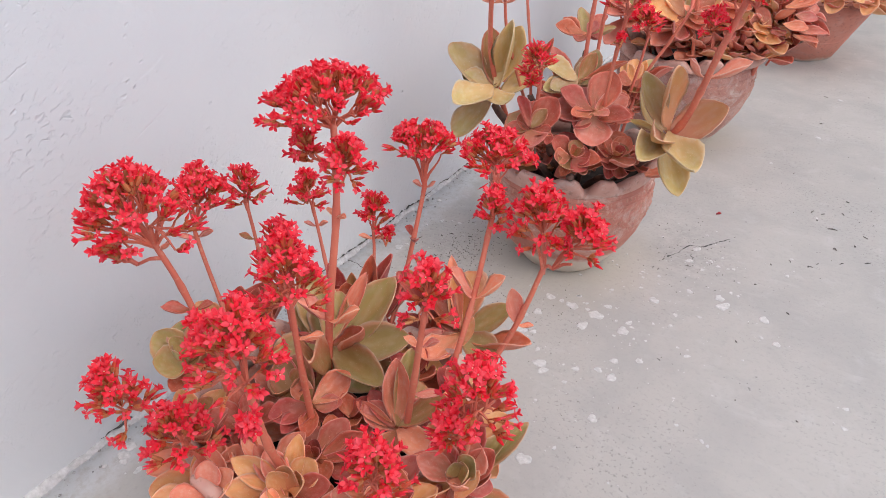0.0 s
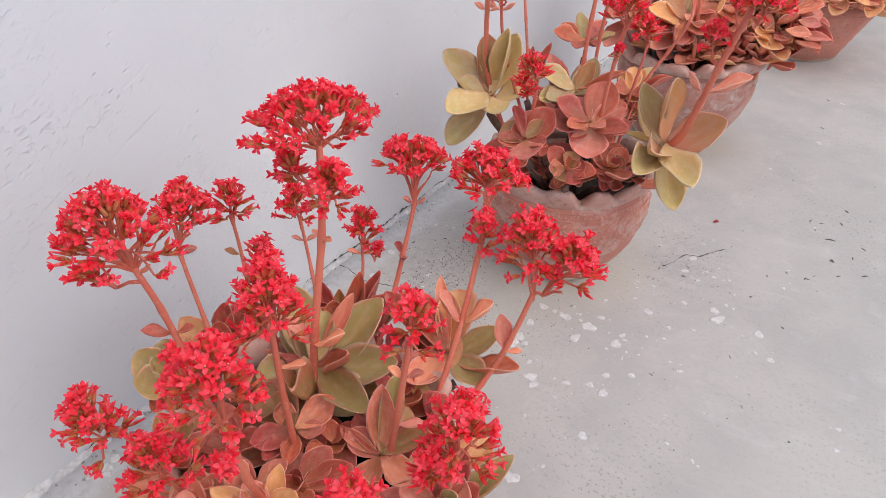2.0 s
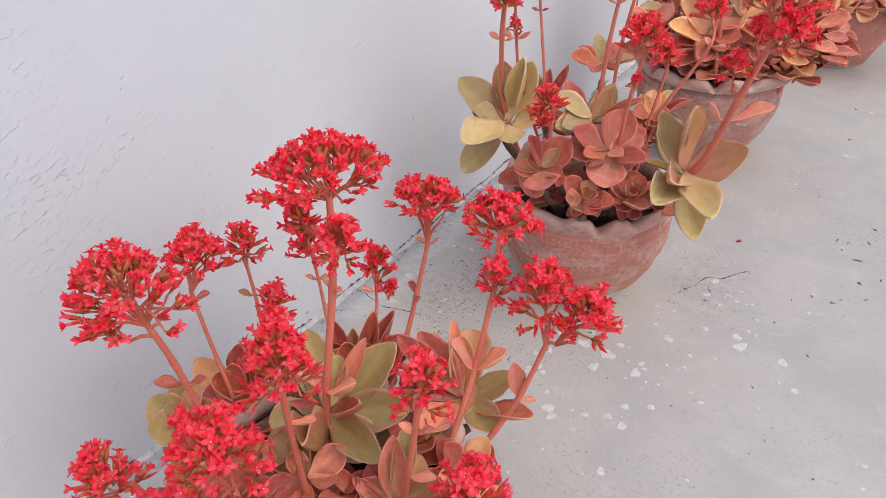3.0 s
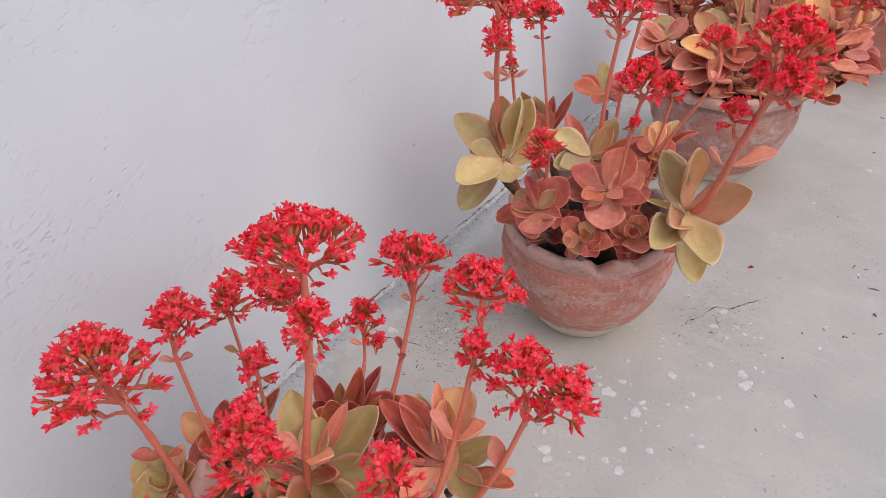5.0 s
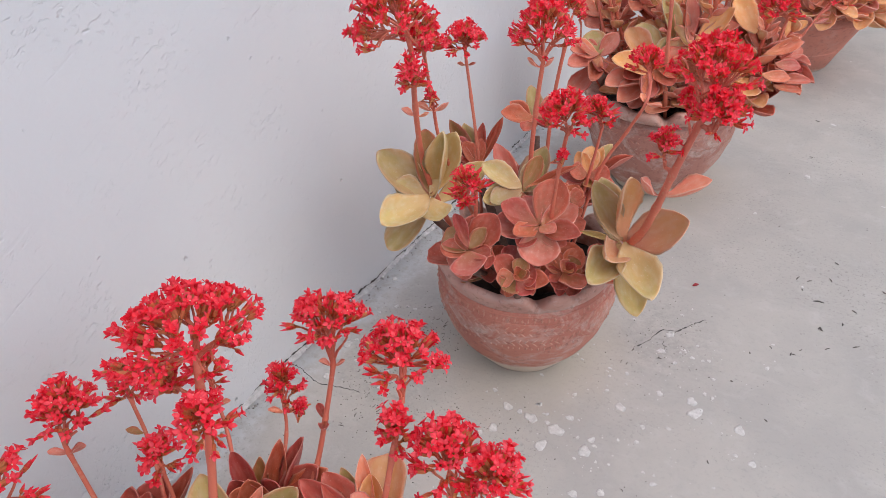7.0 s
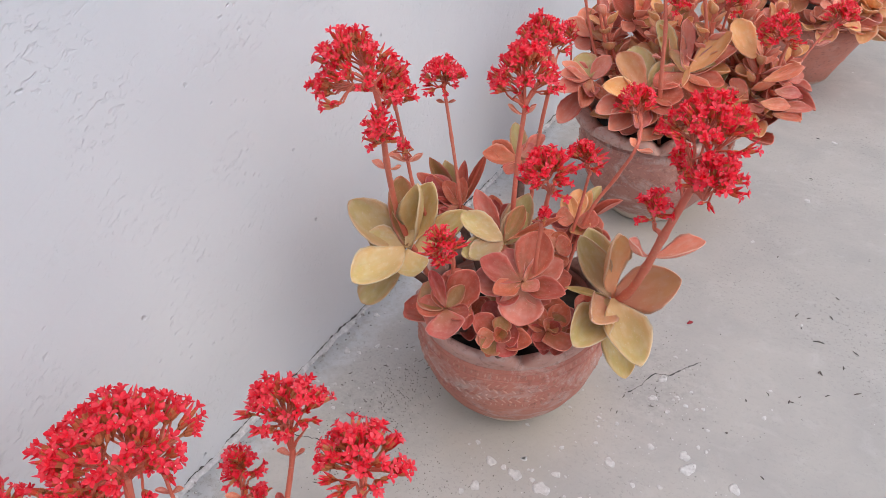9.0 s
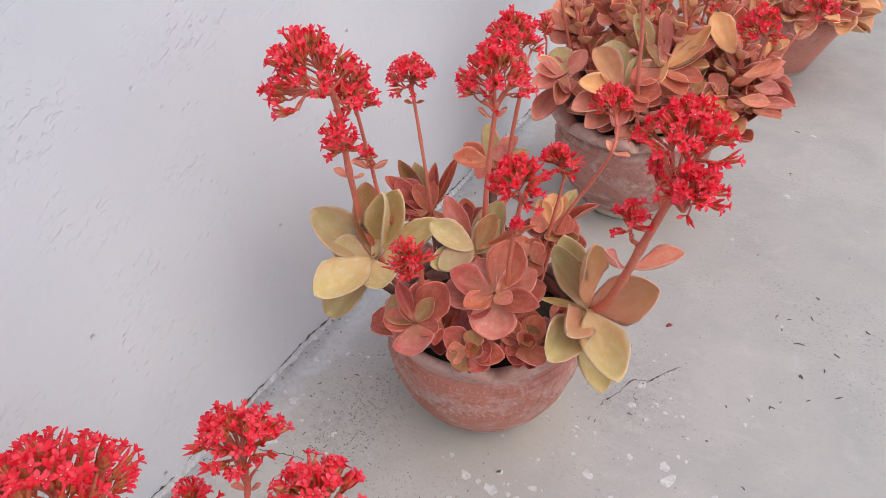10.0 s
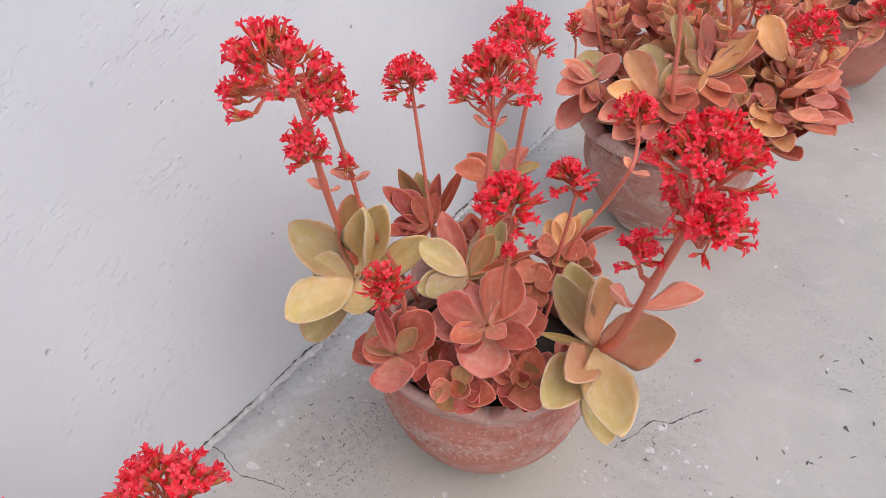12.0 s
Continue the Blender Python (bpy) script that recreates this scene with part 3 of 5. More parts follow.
def ring_rosette(plant, centre, face, n, length, skins, seed, spread=(35, 85), ratio=0.62):
    """A shoot of crosswise leaf pairs; the inner ones shorter and steeper."""
    rnd = random.Random(seed)
    c, a = Vector(centre), Vector(face).normalized()
    x = a.orthogonal().normalized()
    y = a.cross(x)
    a0 = rnd.uniform(0, 6.28)
    for i in range(n):
        k = i / max(1, n - 1)
        pair, side = divmod(i, 2)
        az = a0 + math.pi * side + pair * math.pi / 2 + rnd.uniform(-0.3, 0.3)
        el = radians(spread[1] + (spread[0] - spread[1]) * k + rnd.uniform(-9, 9))
        ln = length * (1 - 0.5 * k) * rnd.uniform(0.88, 1.1)
        d = (x * math.cos(az) + y * math.sin(az)) * math.sin(el) + a * math.cos(el)
        base = c + a * 0.018 * (k - 0.5)
        leaf(plant, base, base + d * ln, ln * ratio * rnd.uniform(0.88, 1.1), a, rnd.choice(skins))


def leafy_stem(plant, foot, top, seed, skins, length=0.045):
    """A tall shoot with crosswise leaf pairs all the way up."""
    rnd = random.Random(seed)
    foot, top = Vector(foot), Vector(top)
    woody(plant, [foot, (foot + top) / 2 + Vector((0.004, 0, 0)), top], 0.004, 0.0026, STALK, "fleshy salmon shoot")
    a = (top - foot).normalized()
    x = a.orthogonal().normalized()
    y = a.cross(x)
    tiers = max(3, int((top - foot).length / 0.0165))
    for i in range(tiers):
        k = (i + 1) / tiers
        p = foot + (top - foot) * (0.3 + 0.7 * k)
        for side in (0, 1):
            az = seed + i * 1.571 + side * math.pi + rnd.uniform(-0.3, 0.3)
            el = radians(82 - 42 * k + rnd.uniform(-12, 12))
            ln = length * (1.1 - 0.45 * k) * rnd.uniform(0.85, 1.12)
            d = (x * math.cos(az) + y * math.sin(az)) * math.sin(el) + a * math.cos(el)
            leaf(plant, p, p + d * ln, ln * rnd.uniform(0.5, 0.62), a, rnd.choice(skins))


def woody(plant, pts, r0=0.006, r1=0.004, skin=BARK, label="bare woody shoot with leaf scars"):
    """A bare brown shoot carrying a rosette."""
    sh = Shell()
    line = smooth_line([Vector(p) - plant.location for p in pts], 5)
    n = len(line)
    sh.tube(line, [(r0 + (r1 - r0) * i / n) * (1 + 0.12 * math.sin(i * 2.3)) for i in range(n)], 8)
    piece("shoot", sh.done("shoot", [skin]), plant, label=label)


# ---------------------------------------------------------------- flowers
def flower_shape(open_=1.0):
    """One open flower: an urn-shaped tube, four broad petals on its mouth, a pale throat. Foot at the origin."""
    v, f, s = [], [], []
    rings = ((0, 0.0007), (0.0012, 0.0015), (0.0045, 0.0018), (0.0085, 0.0013), (0.0108, 0.0011))
    for z, r in rings:
        for i in range(6):
            a = math.pi * i / 3
            v.append((r * math.cos(a), r * math.sin(a), z))
    for j in range(len(rings) - 1):
        for i in range(6):
            q = (i + 1) % 6
            f.append((j * 6 + i, j * 6 + q, j * 6 + 6 + q, j * 6 + 6 + i))
            s.append(4 if j == 0 else (0 if j == 3 else 1))
    zt = 0.0108
    # a petal's middle line curls outward from the mouth; half widths along it
    r, z, line = 0.0009, 0.0, []
    for k, w in enumerate((0.0009, 0.0015, 0.0017, 0.0011)):
        line.append((r, w, z))
        lean = min(1.75, open_ * (0.75 + 0.3 * k))
        r, z = r + 0.0013 * math.sin(lean), z + 0.0013 * math.cos(lean)
    tip = (r, 0.0, z)
    pts = [(q, -w, h) for q, w, h in line] + [tip] + [(q, w, h) for q, w, h in reversed(line)]
    mid = ((line[1][0] + line[2][0]) / 2, (line[1][2] + line[2][2]) / 2)
    pts += [(mid[0] - 0.0002, 0.0, mid[1] - 0.0003), (mid[0] + 0.0004, 0.0, mid[1] - 0.0007)]
    for k in range(4):
        a = math.pi * k / 2 + 0.2
        ca, sa = math.cos(a), math.sin(a)
        b = len(v)
        v += [(q * ca - w * sa, q * sa + w * ca, zt + h) for q, w, h in pts]
        for i in range(9):
            j = (i + 1) % 9
            f += [(b + i, b + j, b + 9), (b + j, b + i, b + 10)]
            s += [0, 0]
    if open_ > 1.0:
        b = len(v)
        v += [(0.0006 * math.cos(math.pi * i / 2), 0.0006 * math.sin(math.pi * i / 2), zt + 0.0007) for i in range(4)] + [(0, 0, zt - 0.0005)]
        f += [(b, b + 1, b + 2, b + 3)] + [(b + (i + 1) % 4, b + i, b + 4) for i in range(4)]
        s += [5] * 5
    return v, f, s


def bud_shape(slim=1.0, long=1.0):
    v, f, s = [], [], []
    rings = ((0, 0.0007), (0.0012, 0.0014), (0.0042, 0.0018), (0.0078, 0.0012), (0.0104, 0.0009))
    for z, r in rings:
        for i in range(5):
            a = 2 * math.pi * i / 5
            v.append((r * slim * math.cos(a), r * slim * math.sin(a), z * long))
    v.append((0, 0, 0.0132 * long))
    for j in range(4):
        for i in range(5):
            q = (i + 1) % 5
            f.append((j * 5 + i, j * 5 + q, j * 5 + 5 + q, j * 5 + 5 + i))
            s.append((4, 1, 2, 0)[j])
    for i in range(5):
        f.append((20 + i, 20 + (i + 1) % 5, 25))
        s.append(0)
    return v, f, s


FLOWERS = [flower_shape(k) for k in (1.25, 1.05, 0.9, 0.75, 0.6, 0.5)]
BUDS = [bud_shape(), bud_shape(0.85, 1.1), bud_shape(1.0, 0.75), bud_shape(0.8, 0.55)]
HEAD_SKINS = [PETAL, TUBE, BUD, STALK, CALYX, THROAT]
FLOWER_MESHES = [mesh_of("flower", v, f, HEAD_SKINS, s, False) for v, f, s in FLOWERS]


def umbel(stem, org, joint, centre, radius, count, seed, buds=0.56, single=False, tall=0.6, size=1.0):
    """A branching flower head on a stem, radius half as wide and tall * radius half as high. single: its open flowers are objects of their own."""
    rnd = random.Random(seed)
    j, c = Vector(joint) - org, Vector(centre) - org
    up = ((c - j).normalized() * 0.5 + Vector((0, 0, 0.8))).normalized()
    x = up.orthogonal().normalized()
    y = up.cross(x)
    high, t0 = radius * tall, rnd.uniform(0, 6)
    groups = max(4, count // 5)
    sprays = []
    for g in range(groups):
        k = min(1.0, math.sqrt((g + 0.5) / groups) * rnd.uniform(0.92, 1.06))
        a = g * 2.39996 + t0 + rnd.uniform(-0.3, 0.3)
        radial = x * math.cos(a) + y * math.sin(a)
        p = c + radial * radius * k + up * high * (1 - 1.9 * k * k * rnd.uniform(0.8, 1.1) + rnd.uniform(-0.2, 0.15))
        out = (up * (1.15 - 0.75 * k) + radial * k * 1.05).normalized()
        sprays.append((p - out * 0.018 * size, out))
    # every flower of every spray: hub number, foot, direction, scale, bud or not
    blooms = []
    for n in range(count):
        g = n % groups
        h, out = sprays[g]
        side = x * rnd.uniform(-1, 1) + y * rnd.uniform(-1, 1) + up * rnd.uniform(-0.6, 0.4)
        d = (out + side * (0.32 + 0.07 * (n // groups))).normalized()
        is_bud = rnd.random() < buds * (0.65 + 0.7 * g / groups)
        blooms.append([g, h + d * rnd.uniform(0.003, 0.0085) * size, d, size * rnd.uniform(0.84, 1.12), is_bud])
    # bring the whole head to its true width and height round its centre
    tips = [foot + d * 0.0115 * sc for _, foot, d, sc, _ in blooms]
    low = Vector([min(q[i] for q in tips) for i in range(3)])
    top = Vector([max(q[i] for q in tips) for i in range(3)])
    mid = (low + top) / 2
    want = (max(0.004, radius - 0.0035), max(0.004, radius - 0.0035), max(0.004, high))
    fit_ = [w / max(1e-4, (q - p) / 2) for w, p, q in zip(want, low, top)]

    def settle(p):
        return c + Vector([(p[i] - mid[i]) * fit_[i] for i in range(3)])
    sh = Shell()
    hubs = []
    for g, (h, out) in enumerate(sprays):
        mine = [settle(t) - d * 0.0115 * sc for t, (n, _, d, sc, _) in zip(tips, blooms) if n == g]
        if mine:
            hubs.append(sum(mine, Vector()) / len(mine) - out * 0.006 * size)
        else:
            hubs.append(settle(h))
    mains = []
    for b in range(max(3, groups // 4)):
        h = hubs[(b * 4 + 1) % groups]
        e = j + (h - j) * 0.6 + (x * rnd.uniform(-1, 1) + y * rnd.uniform(-1, 1)) * 0.002
        mains.append(e)
        sh.tube([j, (j + e) / 2 + up * 0.002, e], [0.0019 * size, 0.0015 * size, 0.0012 * size], 5, 3)
    for h, (_, out) in zip(hubs, sprays):
        e = min(mains, key=lambda q: (q - h).length)
        sh.tube([e, (e + h) / 2 + out * 0.0015, h], [0.0011 * size, 0.001 * size, 0.0009 * size], 4, 3)
    for t, (g, _, d, sc, is_bud) in zip(tips, blooms):
        foot = settle(t) - d * 0.0115 * sc
        q = d.to_track_quat("Z", "Y").to_matrix() @ Matrix.Rotation(rnd.uniform(0, 6.28), 3, "Z") * sc
        if not is_bud and single:
            m = q.to_4x4()
            m.translation = foot
            piece("flower", rnd.choice(FLOWER_MESHES), stem, m)
        else:
            v, f, s = rnd.choice(BUDS) if is_bud else rnd.choice(FLOWERS)
            sh.add([q @ Vector(p) + foot for p in v], f, s)
        sh.tube([hubs[g], foot + d * 0.0004], [0.0007 * size, 0.0007 * size], 3, 1)
    piece("flower_head", sh.done("flower_head", HEAD_SKINS, False), stem, label="scarlet umbel of four-petalled flowers and orange buds", kind="stuff")


def flower_stem(plant, pts, r0, r1, heads, seed, bracts=()):
    """A stalk through pts with its flower heads: (joint, centre, radius, count, ...options)."""
    org = plant.location.copy()
    line = smooth_line([Vector(p) - org for p in pts], 6)
    n = len(line)
    sh = Shell()
    radii = []
    r0, r1 = r0 * 0.67, r1 * 0.67
    for i in range(n):
        r = r0 + (r1 - r0) * i / (n - 1)
        if i and i % 6 == 0 and i < n - 1:
            r *= 1.22
        radii.append(r)
    sh.tube(line, radii, 9)
    stem = piece("flower_stem", sh.done("flower_stem", [STALK]), plant, label="salmon-red fleshy flower stalk")
    for k, (joint, centre, radius, count, opt) in enumerate(heads):
        if k:
            t = min(line, key=lambda q: (q - (Vector(joint) - org)).length)
            b = Shell()
            b.tube([t, (t + Vector(joint) - org) / 2 + Vector((0, 0, 0.002)), Vector(joint) - org], [r1 * 0.8, r1 * 0.65, r1 * 0.6], 6)
            piece("side_stalk", b.done("side_stalk", [STALK]), stem)
        umbel(stem, org, joint, centre, radius, count, seed + k, **opt)
    for at, direction, ln, skin in bracts:
        f = Vector(at) - org
        d = Vector(direction).normalized()
        leaf(stem, f, f + d * ln, ln * 0.42, Vector((0, 0, 1)) + d * 0.2, skin, "bract")
    return stem


def spare_wood(plant, place, z, tops):
    """Short bare shoots that carry the rosettes."""
    for t in tops:
        f = Vector((place[0], place[1], z)) + (Vector(t) - Vector((place[0], place[1], z))) * 0.35
        f.z = z
        t = Vector(t) - Vector((0, 0, 0.022))
        woody(plant, [f, (f + t) / 2 + Vector((0, 0, 0.004)), t])


# ---------------------------------------------------------------- setting, continued
# unseen slab added behind the walker; it darkens the near floor and wall
grid_slab("wall_south", (7.0, -1.4, -0.1), (-6.997, 0, 0), (0, 0, 1.3), 140, 26, 0.2, PLASTER, 0.0015, "unseen plaster wall added behind the walker to hold off sky light")
grid_slab("wall_north", (0.003, 2.19, -0.1), (6.997, 0, 0), (0, 0, 1.15), 140, 24, 0.2, PLASTER, 0.0015, "whitewashed plaster wall closing the terrace")


def base_fillet():
    """Broken lime mortar along the foot of the wall, and the open joint beside it."""
    rnd = random.Random(3)
    sh, n = Shell(), 900
    y0, y1 = -1.2, 2.19
    rows = []
    for i in range(n + 1):
        y = y0 + (y1 - y0) * i / n
        k = noise.noise(Vector((3.1, y * 9, 0))) * 0.6 + noise.noise(Vector((8.7, y * 41, 0))) * 0.55
        w = max(0.002, 0.0055 + 0.005 * k + 0.003 * noise.noise(Vector((5.1, y * 130, 0))))
        h = max(0.0008, 0.0035 + 0.003 * noise.noise(Vector((1.3, y * 33, 4))) + 0.002 * noise.noise(Vector((7.3, y * 150, 4))))
        rows.append([(-0.004, y, -0.003), (-0.004, y, h * 1.2 + 0.003), (w * 0.5, y, h), (w, y, 0.0012 + 0.001 * k), (w + 0.001, y, -0.003)])
    verts = [p for r in rows for p in r]
    faces = [(i * 5 + j, i * 5 + j + 1, i * 5 + j + 6, i * 5 + j + 5) for i in range(n) for j in range(4)]
    faces += [(4, 3, 2, 1, 0), tuple(n * 5 + j for j in range(5))]
    sh.add(verts, faces)
    piece("trim", sh.done("trim", [MORTAR]), label="crumbling lime mortar along the foot of the wall", kind="structure")
    sh = Shell()
    y = 0.05
    while y < 2.1:
        ln = rnd.uniform(0.02, 0.09)
        if rnd.random() < 0.75:
            m = max(4, int(ln / 0.004))
            pts = []
            for i in range(m + 1):
                yy = y + ln * i / m
                h = max(0.0008, 0.0035 + 0.003 * noise.noise(Vector((1.3, yy * 33, 4))) + 0.002 * noise.noise(Vector((7.3, yy * 150, 4))))
                pts.append((0.0012 + rnd.uniform(0, 0.0008), yy, h * 1.2 + 0.0026 + rnd.uniform(-0.0006, 0.0006)))
            sh.tube(pts, [0.0002] + [rnd.choice((0.0002, 0.0004, 0.0007, 0.0013)) for _ in range(m - 1)] + [0.0002], 5)
        y += ln + rnd.uniform(0.0, 0.02)
    grit = Shell()
    for _ in range(620):
        yy = rnd.uniform(-0.3, 1.9)
        x = abs(rnd.gauss(0.008, 0.009)) + 0.001
        r = 0.0005 + 0.0022 * rnd.random() ** 3
        c = Vector((x, yy, r * 0.5))
        pts = [c + Vector((sx * rnd.uniform(0.6, 1.2), sy * rnd.uniform(0.6, 1.2), sz * rnd.uniform(0.5, 1.0))) * r for sx, sy, sz in ((1, 0, 0), (0, 1, 0), (-1, 0, 0), (0, -1, 0), (0, 0, 1), (0, 0, -1))]
        grit.add(pts, [(0, 1, 4), (1, 2, 4), (2, 3, 4), (3, 0, 4), (1, 0, 5), (2, 1, 5), (3, 2, 5), (0, 3, 5)])
    tagged(piece("mortar_crumbs", grit.done("mortar_crumbs", [GRIT], False), label="grey mortar crumbs along the foot of the wall", kind="stuff"), category="rubble")
    piece("joint", sh.done("joint", [CRACK]), label="dark open joint between wall and floor", kind="structure")


base_fillet()

# ---------------------------------------------------------------- pots
POT_A, POT_B, POT_C, POT_D = (0.262, 0.105, 0.0), (0.244, 0.612, 0.0), (0.257, 1.08, 0.0), (0.358, 1.715, 0.0)
bowl_pot(POT_A, 0.4, CLAY, "round pinkish terracotta bowl with a wavy rim on concrete")
bowl_pot(POT_B, 0.0, CLAY, "round terracotta bowl with pressed bands and wavy rim")
bowl_pot(POT_C, 1.1, CLAY_WHITE, "round terracotta bowl whitened by lime, flaring wavy rim", 1.1, 0.115)
bucket_pot(POT_D, CLAY_PLAIN, "plain reddish terracotta bowl with flaring smooth sides", 0.088, 0.166, 0.165)
for p, r, z, s in ((POT_A, 0.094, 0.112, 1), (POT_B, 0.094, 0.112, 2), (POT_C, 0.1, 0.126, 3), (POT_D, 0.146, 0.135, 4)):
    soil_bed(p, r, z, s)

# ---------------------------------------------------------------- plants
GROUP = "flowering succulents in pots"
kalanchoe_a = thing("kalanchoe_plant", (POT_A[0], POT_A[1], 0.12), "flowering succulent, olive and russet leaves, many scarlet umbels", "plant", GROUP)
kalanchoe_b = thing("kalanchoe_plant", (POT_B[0], POT_B[1], 0.12), "flowering succulent, red rosettes between yellow-olive side shoots", "plant", GROUP)
kalanchoe_c = thing("kalanchoe_plant", (POT_C[0], POT_C[1], 0.13), "bushy salmon-leaved succulent spilling over its whitened pot", "plant", GROUP)
kalanchoe_d = thing("kalanchoe_plant", (POT_D[0], POT_D[1], 0.14), "salmon and amber succulent drooping over a plain pot", "plant", GROUP)
bpy.context.view_layer.update()

# leaf shoots of the first plant
rosette(kalanchoe_a, (0.236, 0.140, 0.178), (0.20, -0.32, 0.80), [
    (-48, 37, 27, 28, "G"), (-54, 26, -4, 17, "G"), (21, 62, 29, 30, "G"), (56, 32, 5, 29, "G"), (36, 1, 28, 13, "T"), (5, 47, 37, 11, "S"), (33, -52, 37, 12, "M"), (65, -16, 1, 23, "G"), (-22, -13, 6, 7, "T"), (-15, 36, 18, 20, "G")], heart=False)
rosette(kalanchoe_a, (0.261, 0.091, 0.165), (0.25, -0.39, 0.76), [
    (-46, 17, 6, 30, "M"), (-11, 36, -3, 20, "M"), (12, 30, 12, 18, "T"), (-17, -25, 0, 16, "R"), (-4, -27, -6, 14, "R"), (19, 12, 2, 12, "T"), (11, -20, -8, 12, "R")], heart=False)
rosette(kalanchoe_a, (0.325, 0.109, 0.162), (0.25, -0.39, 0.76), [
    (-46, 55, -15, 26, "M"), (-9, 46, -1, 24, "M"), (22, 27, 16, 14, "M"), (-33, 14, 4, 13, "R"), (-34, 0, 5, 9, "T"), (12, 13, -12, 12, "T"), (32, -4, -4, 17, "S"), (-18, 28, 32, 17, "T"), (-17, 45, 29, 14, "G")], heart=False)
rosette(kalanchoe_a, (0.318, 0.210, 0.178), (0.20, -0.32, 0.80), [
    (-33, 64, 2, 29, "A"), (26, 34, 10, 17, "G"), (-31, 36, 36, 10, "S"), (11, 1, 0, 21, "A"), (-10, -40, -5, 19, "T"), (-45, 27, 22, 13, "G"), (-48, 13, 31, 21, "R"), (55, 10, 4, 16, "T"), (-20, 30, 28, 18, "A"), (-59, 0, 31, 18, "R")], heart=False)
rosette(kalanchoe_a, (0.296, 0.028, 0.160), (0.22, -0.35, 0.78), [
    (-37, -9, 16, 15, "A"), (-10, 25, 22, 11, "A"), (6, 20, 13, 18, "A"), (-30, 5, 19, 16, "T"), (-30, -24, 7, 17, "A"), (-23, 7, 17, 15, "S"), (23, 14, 6, 15, "R")])
rosette(kalanchoe_a, (0.242, 0.015, 0.140), (0.22, -0.35, 0.78), [
    (-19, 18, 22, 14, "S"), (-23, 3, 15, 21, "A"), (-19, -7, 8, 13, "S"), (-33, -29, 7, 24, "A"), (-3, 23, 18, 16, "S"), (17, 11, 5, 16, "R")])
rosette(kalanchoe_a, (0.387, 0.092, 0.166), (0.22, -0.35, 0.78), [
    (-1, 21, 16, 27, "S"), (14, 21, 13, 16, "R"), (13, -2, -1, 20, "A"), (-26, -7, 11, 15, "T"), (15, 38, 13, 11, "G"), (23, 51, 16, 14, "G"), (-23, 6, 16, 17, "S"), (-2, 32, 25, 14, "R")])
rosette(kalanchoe_a, (0.288, 0.062, 0.152), (0.22, -0.35, 0.78), [
    (8, 27, 18, 18, "T"), (-1, 3, 3, 16, "R"), (28, 26, 13, 16, "R"), (35, 9, 3, 17, "R"), (16, -8, -4, 15, "R")])
rosette(kalanchoe_a, (0.345, 0.058, 0.150), (0.22, -0.35, 0.78), [
    (-2, 26, 21, 17, "R"), (15, 31, 19, 17, "T"), (18, 10, 5, 19, "S"), (40, 31, 15, 17, "A"), (-6, 5, 6, 16, "R")])
rosette(kalanchoe_a, (0.213, 0.198, 0.146), (0.12, -0.16, 0.90), [
    (-5, 39, 45, 16, "R"), (8, 49, 45, 11, "R"), (-33, 14, 41, 14, "R"), (30, 39, 34, 25, "R"), (-20, 27, 28, 15, "M"), (36, 42, 32, 21, "R"), (-20, -1, 32, 23, "R")])
rosette(kalanchoe_a, (0.143, 0.129, 0.145), (0.15, -0.19, 0.88), [
    (-46, -1, 19, 21, "A"), (-14, 22, 35, 21, "R"), (-3, 43, 31, 26, "R"), (-19, -3, 12, 17, "R"), (5, 25, 39, 18, "R"), (6, 61, 26, 14, "R"), (-24, -17, 1, 23, "R")])
rosette(kalanchoe_a, (0.148, 0.074, 0.167), (0.17, -0.22, 0.86), [
    (-27, -4, 17, 24, "G"), (-1, 23, 25, 15, "A"), (-13, -20, 6, 25, "G"), (19, 16, 19, 21, "M"), (-21, 16, 17, 22, "G")])

# leaf shoots of the second plant
rosette(kalanchoe_b, (0.177, 0.517, 0.259), (0.28, -0.38, 0.77), [
    (-55, -6, 36, 32, "O"), (-36, -10, 8, 22, "O"), (-17, -60, -4, 33, "O"), (-31, -36, -56, 25, "O"), (23, -20, -12, 28, "O"), (16, 3, 70, 15, "O"), (15, 27, 58, 27, "O"), (35, 56, 15, 22, "O"), (-28, 38, 46, 24, "M")], heart=False, under=False)
rosette(kalanchoe_b, (0.365, 0.584, 0.222), (0.33, -0.44, 0.74), [
    (-42, 35, 39, 27, "O"), (-35, -4, 58, 22, "O"), (-1, -1, 69, 21, "P"), (52, 11, 32, 36, "P"), (45, -57, -14, 33, "O"), (31, -39, -55, 27, "O"), (-12, -63, -12, 31, "O"), (-2, -50, 12, 27, "P"), (-40, -17, 7, 6, "O")], heart=False, under=False)
rosette(kalanchoe_b, (0.262, 0.559, 0.269), (0.26, -0.35, 0.79), [
    (-44, -2, 14, 21, "O"), (-20, -30, -7, 19, "O"), (-52, 41, 14, 18, "T"), (-4, 58, 14, 25, "G"), (41, 36, 16, 5, "T"), (4, 29, 20, 15, "M")], heart=False)
rosette(kalanchoe_b, (0.292, 0.538, 0.247), (0.28, -0.38, 0.77), [
    (-18, 55, 11, 36, "M"), (1, 36, 29, 31, "R"), (-29, 20, 9, 20, "T"), (-42, -20, -2, 25, "T"), (-36, -12, 18, 22, "R"), (22, 36, 4, 24, "T"), (30, 40, -15, 25, "R"), (16, -3, -4, 15, "T"), (9, -23, -33, 34, "T"), (39, 3, -3, 19, "R"), (-15, -27, -1, 17, "R")], heart=False)
